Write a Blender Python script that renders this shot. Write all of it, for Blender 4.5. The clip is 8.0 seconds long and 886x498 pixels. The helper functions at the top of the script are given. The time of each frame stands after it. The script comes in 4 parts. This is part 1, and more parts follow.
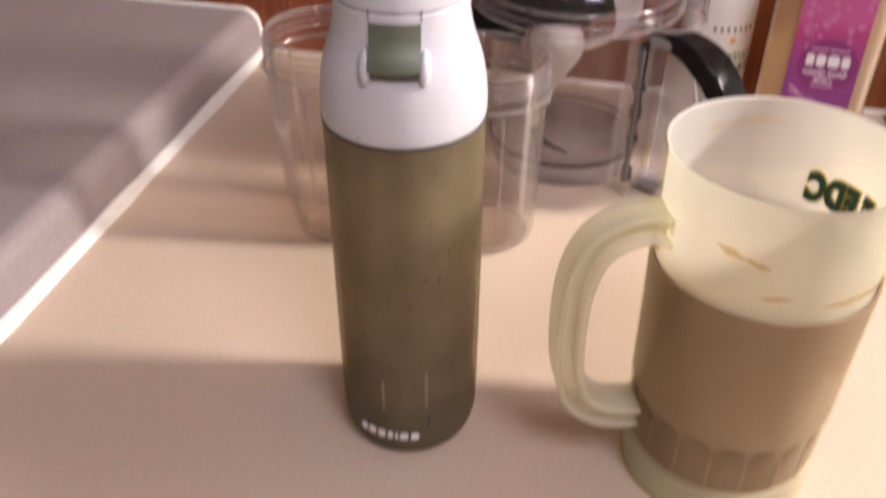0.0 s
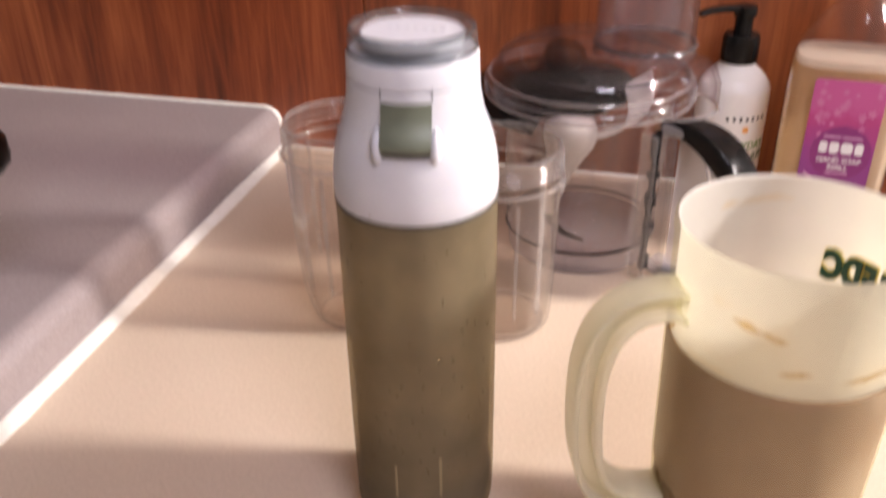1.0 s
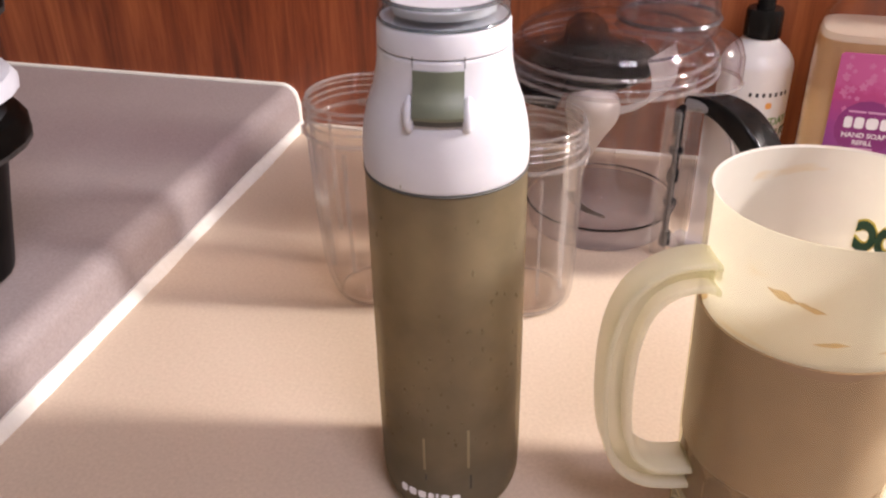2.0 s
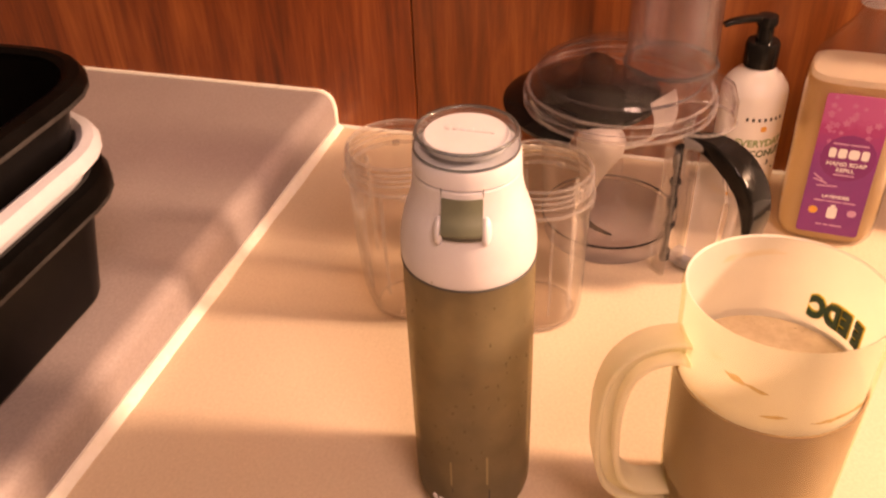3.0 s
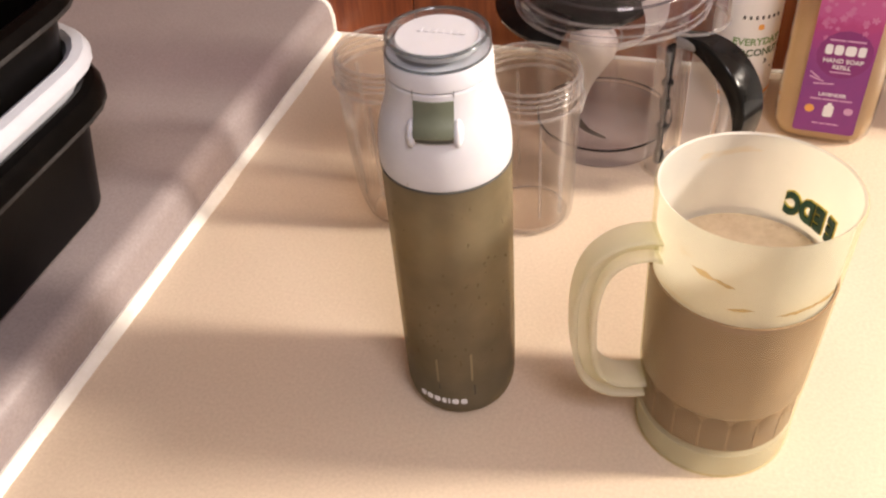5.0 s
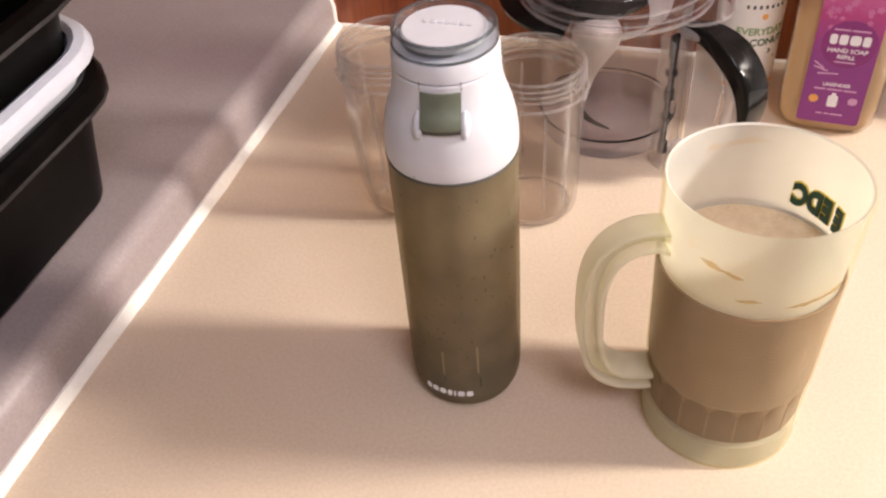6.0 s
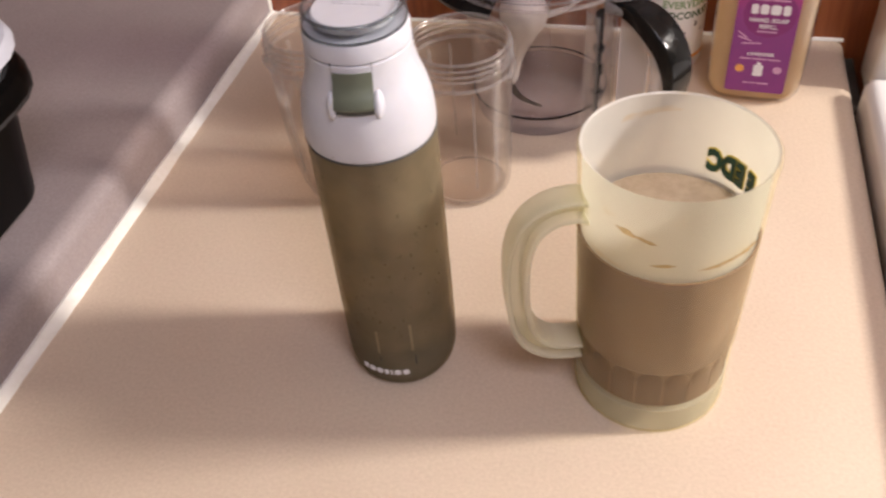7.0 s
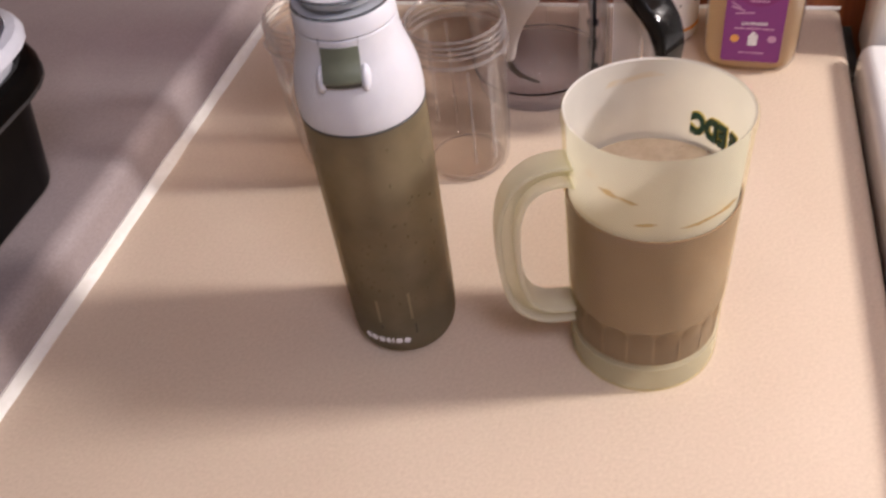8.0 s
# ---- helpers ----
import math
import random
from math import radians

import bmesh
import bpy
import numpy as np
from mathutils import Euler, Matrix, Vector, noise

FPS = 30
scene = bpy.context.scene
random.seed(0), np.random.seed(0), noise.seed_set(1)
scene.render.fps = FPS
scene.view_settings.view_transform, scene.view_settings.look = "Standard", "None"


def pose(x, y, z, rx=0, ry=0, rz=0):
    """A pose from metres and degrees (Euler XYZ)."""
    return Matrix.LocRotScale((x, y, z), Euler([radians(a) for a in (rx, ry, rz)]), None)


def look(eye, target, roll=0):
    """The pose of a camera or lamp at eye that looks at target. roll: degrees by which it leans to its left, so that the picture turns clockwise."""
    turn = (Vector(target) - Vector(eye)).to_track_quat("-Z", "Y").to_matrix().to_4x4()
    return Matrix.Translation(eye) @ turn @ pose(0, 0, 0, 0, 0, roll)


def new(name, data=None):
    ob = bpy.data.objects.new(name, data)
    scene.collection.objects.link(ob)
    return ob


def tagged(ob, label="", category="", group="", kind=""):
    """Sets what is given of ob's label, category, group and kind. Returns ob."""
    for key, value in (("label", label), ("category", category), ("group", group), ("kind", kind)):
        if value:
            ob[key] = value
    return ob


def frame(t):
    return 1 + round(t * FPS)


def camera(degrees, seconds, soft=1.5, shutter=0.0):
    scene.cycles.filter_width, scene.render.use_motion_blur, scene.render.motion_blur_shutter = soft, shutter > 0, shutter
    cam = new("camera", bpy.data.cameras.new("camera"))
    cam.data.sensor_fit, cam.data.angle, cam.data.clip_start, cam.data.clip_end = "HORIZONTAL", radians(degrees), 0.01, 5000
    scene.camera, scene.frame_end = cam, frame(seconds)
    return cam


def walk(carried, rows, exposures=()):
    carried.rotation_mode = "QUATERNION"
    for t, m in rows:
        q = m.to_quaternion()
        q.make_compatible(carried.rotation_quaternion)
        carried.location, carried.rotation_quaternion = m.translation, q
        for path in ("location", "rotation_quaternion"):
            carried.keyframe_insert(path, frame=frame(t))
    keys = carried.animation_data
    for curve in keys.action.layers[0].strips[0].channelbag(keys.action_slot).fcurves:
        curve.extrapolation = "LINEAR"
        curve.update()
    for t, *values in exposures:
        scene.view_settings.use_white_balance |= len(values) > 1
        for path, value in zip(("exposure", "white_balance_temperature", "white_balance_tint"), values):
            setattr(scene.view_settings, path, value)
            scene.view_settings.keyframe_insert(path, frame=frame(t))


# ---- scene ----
cam = camera(53.0, 8.0, soft=2.3, shutter=0.5)
scene.cycles.transparent_max_bounces = 48
PATH = [
    (0, (0.091, -0.335, 0.367), (-0.258, 1.237, -0.820), 0.4),
    (0.2, (0.094, -0.331, 0.353), (-0.279, 1.311, -0.730), 1.2),
    (0.4, (0.093, -0.334, 0.332), (-0.299, 1.315, -0.734), 0.0),
    (0.5, (0.095, -0.334, 0.327), (-0.295, 1.320, -0.730), -0.3),
    (0.8, (0.095, -0.338, 0.336), (-0.319, 1.336, -0.682), -0.6),
    (1, (0.096, -0.339, 0.358), (-0.329, 1.345, -0.637), -0.8),
    (1.2, (0.095, -0.339, 0.386), (-0.329, 1.358, -0.588), -0.9),
    (1.5, (0.093, -0.337, 0.386), (-0.355, 1.341, -0.609), -1.3),
    (1.8, (0.091, -0.341, 0.363), (-0.366, 1.317, -0.662), -1.7),
    (2, (0.087, -0.342, 0.352), (-0.352, 1.320, -0.674), -1.1),
    (2.2, (0.086, -0.346, 0.371), (-0.350, 1.305, -0.672), -1.2),
    (3.3, (0.107, -0.378, 0.478), (-0.374, 1.115, -0.763), -2.8),
    (3.5, (0.114, -0.382, 0.474), (-0.36, 1.082, -0.804), -2.7),
    (4, (0.121, -0.38, 0.471), (-0.378, 1.053, -0.833), -3.6),
    (4.5, (0.126, -0.374, 0.469), (-0.378, 1.041, -0.851), -4.6),
    (6, (0.119, -0.372, 0.468), (-0.37, 1.021, -0.881), -5.0),
    (6.5, (0.122, -0.372, 0.466), (-0.354, 1.014, -0.895), -5.4),
    (7, (0.144, -0.374, 0.466), (-0.272, 1.02, -0.907), -5.7),
    (7.5, (0.165, -0.384, 0.469), (-0.235, 1.03, -0.889), -6.0),
    (8, (0.167, -0.392, 0.467), (-0.302, 0.976, -0.914), -8.8),
]
EXPOSURES = [
    (0.0, -0.19, 5750, 17), (0.4, 0.03, 5700, 16), (2.2, 0.03, 5700, 16), (2.6, 0.03, 5900, 16), (3.3, 0.05, 14500, 62),
    (3.5, -0.03, 11600, 45), (3.8, 0.0, 7800, 24), (4.0, 0.0, 6900, 16), (4.2, 0.0, 6500, 13), (4.7, 0.0, 6300, 12), (6.0, -0.07, 5850, 13),
    (6.5, -0.27, 5900, 17), (7.0, -0.36, 5750, 14), (7.5, -0.53, 5650, 16), (8.0, -0.53, 5650, 17),
]
walk(cam, [(t, look(eye, target, roll)) for t, eye, target, roll in PATH], EXPOSURES)

# ---- light ----
world = bpy.data.worlds.new("room_world")
scene.world = world
world.use_nodes = True
world.node_tree.nodes["Background"].inputs["Color"].default_value = (0.9, 0.88, 1.0, 1)
world.node_tree.nodes["Background"].inputs["Strength"].default_value = 0.02


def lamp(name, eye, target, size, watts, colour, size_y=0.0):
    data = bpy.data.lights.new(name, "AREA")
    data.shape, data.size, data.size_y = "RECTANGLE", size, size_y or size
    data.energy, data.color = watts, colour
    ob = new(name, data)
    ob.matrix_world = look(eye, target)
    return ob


# unseen warm lamp beyond the cooker, placed to match the cast shadows
lamp("warm_side_lamp", (1.70, 0.320, 1.00), (0.0, 0.10, 0.02), 0.20, 63.0, (0.98, 0.845, 0.685), 0.26)
# fill lamp overhead, added without a visible source
lamp("fill_lamp", (0.58, -0.72, 1.40), (0.12, 0.0, 0.0), 0.5, 13.5, (1.0, 0.90, 0.93))


# ---- materials ----
def node(tree, kind, **values):
    n = tree.nodes.new(kind)
    for key, value in values.items():
        n.inputs[key.replace("_", " ")].default_value = value
    return n


def rgba(c):
    return (c[0], c[1], c[2], 1.0)


def base_material(name):
    m = bpy.data.materials.new(name)
    m.use_nodes = True
    t = m.node_tree
    return m, t, t.nodes["Principled BSDF"], t.nodes["Material Output"]


def coords(t, stretch=(1, 1, 1)):
    c = t.nodes.new("ShaderNodeTexCoord")
    mp = t.nodes.new("ShaderNodeMapping")
    mp.inputs["Scale"].default_value = stretch
    t.links.new(c.outputs["Object"], mp.inputs["Vector"])
    return mp.outputs["Vector"]


def ramp(t, fac, stops):
    r = t.nodes.new("ShaderNodeValToRGB")
    while len(r.color_ramp.elements) < len(stops):
        r.color_ramp.elements.new(0.5)
    for e, (p, c) in zip(r.color_ramp.elements, stops):
        e.position, e.color = p, rgba(c)
    t.links.new(fac, r.inputs["Fac"])
    return r.outputs["Color"]


def surface(name, dark, light, rough=0.5, grain=60.0, stretch=(1, 1, 1), bump=0.05, detail=6.0, coat=0.0,
            metal=0.0, wear=4.0, sub=0.0, spec=0.5):
    """A painted, moulded or laminated surface: fine grain over broad stains, with bump and uneven gloss."""
    m, t, p, _ = base_material(name)
    v = coords(t, stretch)
    fine = node(t, "ShaderNodeTexNoise", Scale=grain, Detail=detail, Roughness=0.65)
    broad = node(t, "ShaderNodeTexNoise", Scale=wear, Detail=3.0)
    t.links.new(v, fine.inputs["Vector"])
    t.links.new(v, broad.inputs["Vector"])
    mixed = t.nodes.new("ShaderNodeMath")
    mixed.operation = "MULTIPLY_ADD"
    mixed.inputs[1].default_value = 0.35
    t.links.new(broad.outputs["Fac"], mixed.inputs[0])
    half = t.nodes.new("ShaderNodeMath")
    half.operation = "MULTIPLY"
    half.inputs[1].default_value = 0.65
    t.links.new(fine.outputs["Fac"], half.inputs[0])
    t.links.new(half.outputs[0], mixed.inputs[2])
    t.links.new(ramp(t, mixed.outputs[0], [(0.32, dark), (0.68, light)]), p.inputs["Base Color"])
    rr = node(t, "ShaderNodeMapRange")
    rr.inputs["To Min"].default_value, rr.inputs["To Max"].default_value = rough * 0.8, min(1.0, rough * 1.25)
    t.links.new(broad.outputs["Fac"], rr.inputs["Value"])
    t.links.new(rr.outputs["Result"], p.inputs["Roughness"])
    p.inputs["Metallic"].default_value = metal
    p.inputs["Specular IOR Level"].default_value = spec
    p.inputs["Coat Weight"].default_value = coat
    p.inputs["Coat Roughness"].default_value = 0.12
    if sub:
        p.inputs["Subsurface Weight"].default_value = sub
        p.inputs["Subsurface Radius"].default_value = (0.01, 0.008, 0.005)
    if bump:
        b = node(t, "ShaderNodeBump", Strength=bump, Distance=0.001)
        t.links.new(fine.outputs["Fac"], b.inputs["Height"])
        t.links.new(b.outputs["Normal"], p.inputs["Normal"])
    return m


def clear_plastic(name, tint, rough=0.04, haze=0.0, gloss=1.0):
    """Thin clear plastic: see-through, mirror-like at a slant, with a little haze."""
    m, t, p, out = base_material(name)
    t.nodes.remove(p)
    see = t.nodes.new("ShaderNodeBsdfTransparent")
    see.inputs["Color"].default_value = rgba(tint)
    mirror = t.nodes.new("ShaderNodeBsdfGlossy")
    mirror.inputs["Roughness"].default_value = rough
    slant = node(t, "ShaderNodeLayerWeight", Blend=0.5)
    fres = t.nodes.new("ShaderNodeMath")
    fres.operation = "POWER"
    fres.inputs[1].default_value = 3.5
    t.links.new(slant.outputs["Facing"], fres.inputs[0])
    scratch = node(t, "ShaderNodeTexNoise", Scale=90.0, Detail=4.0)
    t.links.new(coords(t), scratch.inputs["Vector"])
    b = node(t, "ShaderNodeBump", Strength=0.08, Distance=0.0006)
    t.links.new(scratch.outputs["Fac"], b.inputs["Height"])
    t.links.new(b.outputs["Normal"], mirror.inputs["Normal"])
    g = t.nodes.new("ShaderNodeMath")
    g.operation = "MULTIPLY_ADD"
    g.inputs[1].default_value, g.inputs[2].default_value = 0.32 * gloss, 0.022
    t.links.new(fres.outputs[0], g.inputs[0])
    first = t.nodes.new("ShaderNodeMixShader")
    t.links.new(g.outputs[0], first.inputs["Fac"])
    t.links.new(see.outputs[0], first.inputs[1])
    t.links.new(mirror.outputs[0], first.inputs[2])
    last = first
    if haze:
        milky = t.nodes.new("ShaderNodeBsdfDiffuse")
        milky.inputs["Color"].default_value = (0.8, 0.78, 0.78, 1)
        last = t.nodes.new("ShaderNodeMixShader")
        last.inputs["Fac"].default_value = haze
        t.links.new(first.outputs[0], last.inputs[1])
        t.links.new(milky.outputs[0], last.inputs[2])
    t.links.new(last.outputs[0], out.inputs["Surface"])
    return m


def frosted(name, tint, body, see=0.3, through_light=0.5, rough=0.35, stain=None, mottle=0.9):
    """Milky or tinted plastic and cloudy liquid: partly see-through, lit from both sides."""
    m, t, p, out = base_material(name)
    p.inputs["Roughness"].default_value = rough
    clear = t.nodes.new("ShaderNodeBsdfTransparent")
    clear.inputs["Color"].default_value = rgba(tint)
    trans = t.nodes.new("ShaderNodeBsdfTranslucent")
    v = coords(t)
    cloud = node(t, "ShaderNodeTexNoise", Scale=22.0, Detail=5.0)
    t.links.new(v, cloud.inputs["Vector"])
    colour = ramp(t, cloud.outputs["Fac"], [(0.3, [c * mottle for c in body]), (0.7, body)])
    if stain:
        drip = node(t, "ShaderNodeTexNoise", Scale=9.0, Detail=6.0, Distortion=1.5)
        t.links.new(coords(t, (1, 1, 5)), drip.inputs["Vector"])
        mask = ramp(t, drip.outputs["Fac"], [(0.62, (0, 0, 0)), (0.72, (1, 1, 1))])
        mx = t.nodes.new("ShaderNodeMix")
        mx.data_type = "RGBA"
        t.links.new(mask, mx.inputs["Factor"])
        t.links.new(colour, mx.inputs["A"])
        mx.inputs["B"].default_value = rgba(stain)
        colour = mx.outputs["Result"]
    t.links.new(colour, p.inputs["Base Color"])
    t.links.new(colour, trans.inputs["Color"])
    a = t.nodes.new("ShaderNodeMixShader")
    a.inputs["Fac"].default_value = through_light
    t.links.new(p.outputs[0], a.inputs[1])
    t.links.new(trans.outputs[0], a.inputs[2])
    b = t.nodes.new("ShaderNodeMixShader")
    b.inputs["Fac"].default_value = see
    t.links.new(a.outputs[0], b.inputs[1])
    t.links.new(clear.outputs[0], b.inputs[2])
    t.links.new(b.outputs[0], out.inputs["Surface"])
    return m


def wood(name, dark, mid, light):
    """Varnished cherry veneer with upright grain."""
    m, t, p, _ = base_material(name)
    v = coords(t, (26, 26, 1.6))
    g = node(t, "ShaderNodeTexNoise", Scale=3.2, Detail=8.0, Roughness=0.7, Distortion=0.6)
    t.links.new(v, g.inputs["Vector"])
    v2 = coords(t, (5, 5, 0.5))
    w = node(t, "ShaderNodeTexNoise", Scale=2.4, Detail=3.0, Distortion=1.2)
    t.links.new(v2, w.inputs["Vector"])
    mx = t.nodes.new("ShaderNodeMath")
    mx.operation = "MULTIPLY_ADD"
    mx.inputs[1].default_value = 0.5
    h = t.nodes.new("ShaderNodeMath")
    h.operation = "MULTIPLY"
    h.inputs[1].default_value = 0.5
    t.links.new(w.outputs["Fac"], h.inputs[0])
    t.links.new(g.outputs["Fac"], mx.inputs[0])
    t.links.new(h.outputs[0], mx.inputs[2])
    t.links.new(ramp(t, mx.outputs[0], [(0.36, dark), (0.5, mid), (0.64, light)]), p.inputs["Base Color"])
    p.inputs["Roughness"].default_value = 0.38
    p.inputs["Coat Weight"].default_value = 0.25
    p.inputs["Coat Roughness"].default_value = 0.25
    b = node(t, "ShaderNodeBump", Strength=0.15, Distance=0.0006)
    t.links.new(g.outputs["Fac"], b.inputs["Height"])
    t.links.new(b.outputs["Normal"], p.inputs["Normal"])
    return m


LAMINATE = surface("speckled_laminate", (0.565, 0.448, 0.325), (0.71, 0.585, 0.45), 0.42, 420.0, bump=0.02, wear=5.0)
# ledge copy of the worktop laminate, weaker light put into its colour
LEDGE_LAMINATE = surface("dimmed_laminate", (0.25, 0.209, 0.204), (0.37, 0.312, 0.305), 0.42, 420.0, bump=0.02, wear=7.0)
CAULK = surface("white_caulk", (0.78, 0.75, 0.66), (0.90, 0.88, 0.82), 0.5, 150.0, bump=0.25, wear=30.0)
WOOD_A = wood("cherry_veneer_dark", (0.085, 0.0165, 0.0042), (0.28, 0.064, 0.0155), (0.48, 0.138, 0.037))
WOOD_B = wood("cherry_veneer_light", (0.092, 0.0195, 0.005), (0.235, 0.058, 0.014), (0.38, 0.116, 0.031))
PLASTER = surface("painted_plaster", (0.62, 0.58, 0.52), (0.72, 0.68, 0.62), 0.8, 40.0)
VINYL = surface("floor_vinyl", (0.22, 0.17, 0.12), (0.32, 0.25, 0.18), 0.5, 30.0)
ENAMEL = surface("white_enamel", (0.80, 0.79, 0.76), (0.87, 0.86, 0.84), 0.22, 15.0, bump=0.01, coat=0.4)
GAP_DARK = surface("gap_shade", (0.012, 0.010, 0.008), (0.03, 0.026, 0.02), 0.7, 60.0)
CHIP = surface("chipped_steel", (0.02, 0.018, 0.016), (0.07, 0.06, 0.05), 0.5, 200.0, metal=0.6)
WHITE_PLASTIC = surface("white_plastic", (0.58, 0.575, 0.615), (0.65, 0.645, 0.685), 0.38, 40.0, bump=0.01, sub=0.1)
SAGE = surface("sage_plastic", (0.115, 0.13, 0.09), (0.15, 0.165, 0.118), 0.42, 60.0, bump=0.02)
DARK_SLOT = surface("slot_shadow_grey", (0.05, 0.05, 0.045), (0.07, 0.07, 0.06), 0.6, 60.0)
BLACK_GLOSS = surface("black_gloss_plastic", (0.006, 0.006, 0.006), (0.011, 0.010, 0.009), 0.08, 80.0, bump=0.01, spec=0.18)
BLACK_BIN = surface("black_bin_plastic", (0.0018, 0.0015, 0.0014), (0.0045, 0.0038, 0.0034), 0.32, 70.0, bump=0.06, wear=12.0, spec=0.05)
SCUFF_HIGHLIGHT = surface("scuffed_highlight_plastic", (0.001, 0.001, 0.001), (0.045, 0.041, 0.041), 0.5, 260.0, bump=0.2, wear=45.0)
TRAY_WHITE = surface("white_tray_plastic", (0.50, 0.51, 0.57), (0.58, 0.59, 0.65), 0.4, 60.0)
CLEAR = clear_plastic("clear_plastic", (0.945, 0.925, 0.905), 0.02, 0.012, 3.0)
CLEAR_EDGE = clear_plastic("thick_clear_plastic", (0.93, 0.91, 0.89), 0.02, 0.11, 4.2)
CLEAR_TINTED = clear_plastic("smoky_clear_plastic", (0.988, 0.975, 0.977), 0.03, 0.016, 2.3)
CLEAR_LID = clear_plastic("glossy_lid_plastic", (0.975, 0.96, 0.97), 0.015, 0.005, 2.4)
HANDLE_FROST = clear_plastic("frosted_handle_plastic", (0.92, 0.90, 0.90), 0.08, 0.32, 2.4)
CLEAR_GREY = clear_plastic("grey_clear_plastic", (0.80, 0.775, 0.785), 0.06, 0.13, 1.8)
SMOKE_EDGE = clear_plastic("smoky_edge_plastic", (0.50, 0.47, 0.50), 0.04, 0.05, 3.0)
CHUTE_SMOKE = clear_plastic("smoky_chute_plastic", (0.93, 0.91, 0.93), 0.02, 0.012, 2.8)
LID_CLEAR = clear_plastic("smoke_lid_plastic", (0.94, 0.955, 0.96), 0.04, 0.04, 2.4)
LID_EDGE = clear_plastic("dark_lid_edge", (0.50, 0.53, 0.54), 0.05, 0.05, 2.2)
BOTTLE_TINT = frosted("smoky_olive_plastic", (0.72, 0.66, 0.49), (0.57, 0.49, 0.335), 0.47, 0.55, 0.24, None, 0.62)
DRIP = frosted("water_streak", (0.7, 0.64, 0.4), (0.62, 0.54, 0.34), 0.3, 0.4, 0.2)
BEAD = frosted("water_bead", (0.80, 0.76, 0.62), (0.52, 0.46, 0.32), 0.68, 0.4, 0.15)
MUG_SKIN = frosted("mug_outer_skin", (0.97, 0.955, 0.84), (0.90, 0.885, 0.79), 0.89, 0.4, 0.3)
MUG_CORE = frosted("mug_inner_frost", (0.95, 0.92, 0.78), (0.88, 0.865, 0.80), 0.12, 0.45, 0.35, (0.82, 0.72, 0.54))
MUG_SOLID = frosted("mug_handle_frost", (0.98, 0.97, 0.87), (0.95, 0.94, 0.82), 0.45, 0.55, 0.3)
COFFEE = surface("milky_coffee", (0.225, 0.138, 0.070), (0.285, 0.18, 0.095), 0.3, 40.0, bump=0.0)
COFFEE_DARK = surface("lower_coffee", (0.15, 0.085, 0.038), (0.19, 0.112, 0.052), 0.3, 40.0, bump=0.0)
FOAM = surface("coffee_foam", (0.47, 0.355, 0.22), (0.68, 0.56, 0.39), 0.3, 120.0, bump=0.1)
COFFEE_STAIN = frosted("dried_coffee", (0.95, 0.85, 0.68), (0.74, 0.60, 0.40), 0.935, 0.4, 0.4)
PRINT_GREEN = surface("green_print", (0.006, 0.045, 0.022), (0.012, 0.07, 0.035), 0.4, 90.0)
PRINT_YELLOW = surface("yellow_print", (0.60, 0.46, 0.06), (0.72, 0.58, 0.10), 0.4, 90.0)
SOAP_AMBER = frosted("amber_soap", (0.92, 0.80, 0.57), (0.86, 0.69, 0.46), 0.3, 0.6, 0.2)
LABEL_DEEP = surface("deep_purple_label", (0.19, 0.014, 0.15), (0.25, 0.022, 0.195), 0.4, 60.0)


def label_print():
    """Printed paper that runs from purple at the foot to flowered pink at the head."""
    m, t, p, _ = base_material("purple_to_pink_label")
    split = t.nodes.new("ShaderNodeSeparateXYZ")
    t.links.new(coords(t), split.inputs[0])
    up = node(t, "ShaderNodeMapRange")
    up.inputs["From Min"].default_value, up.inputs["From Max"].default_value = 0.075, 0.135
    t.links.new(split.outputs["Z"], up.inputs["Value"])
    speck = node(t, "ShaderNodeTexNoise", Scale=160.0, Detail=4.0)
    t.links.new(coords(t), speck.inputs["Vector"])
    add = t.nodes.new("ShaderNodeMath")
    add.operation = "MULTIPLY_ADD"
    add.inputs[1].default_value = 0.35
    t.links.new(speck.outputs["Fac"], add.inputs[0])
    t.links.new(up.outputs["Result"], add.inputs[2])
    t.links.new(ramp(t, add.outputs[0], [(0.1, (0.22, 0.032, 0.22)), (0.45, (0.28, 0.036, 0.23)), (0.85, (0.43, 0.042, 0.20)), (1.0, (0.50, 0.09, 0.28))]), p.inputs["Base Color"])
    p.inputs["Roughness"].default_value = 0.42
    return m


LABEL_PRINT = label_print()
PRINT_WHITE = surface("white_print", (0.80, 0.78, 0.80), (0.88, 0.86, 0.88), 0.5, 90.0)
PRINT_PINK = surface("pale_pink_print", (0.58, 0.30, 0.50), (0.70, 0.42, 0.62), 0.5, 90.0)
BLOSSOM = surface("soft_blossom_print", (0.48, 0.11, 0.30), (0.58, 0.22, 0.41), 0.5, 90.0)
PRINT_DARK = surface("dark_print", (0.03, 0.035, 0.03), (0.06, 0.06, 0.05), 0.5, 90.0)
PRINT_LEAF = surface("leaf_green_print", (0.16, 0.28, 0.10), (0.24, 0.36, 0.15), 0.5, 90.0)
PRINT_OLIVE = surface("dark_green_print", (0.04, 0.09, 0.035), (0.07, 0.13, 0.05), 0.5, 90.0)
PRINT_ORANGE = surface("orange_print", (0.75, 0.32, 0.06), (0.85, 0.45, 0.12), 0.5, 90.0)
SOAP_WHITE = surface("white_bottle_plastic", (0.80, 0.785, 0.75), (0.88, 0.865, 0.83), 0.35, 40.0, sub=0.1)
BLADE_WHITE = frosted("white_hub_plastic", (0.95, 0.93, 0.9), (0.84, 0.82, 0.77), 0.12, 0.35, 0.3)
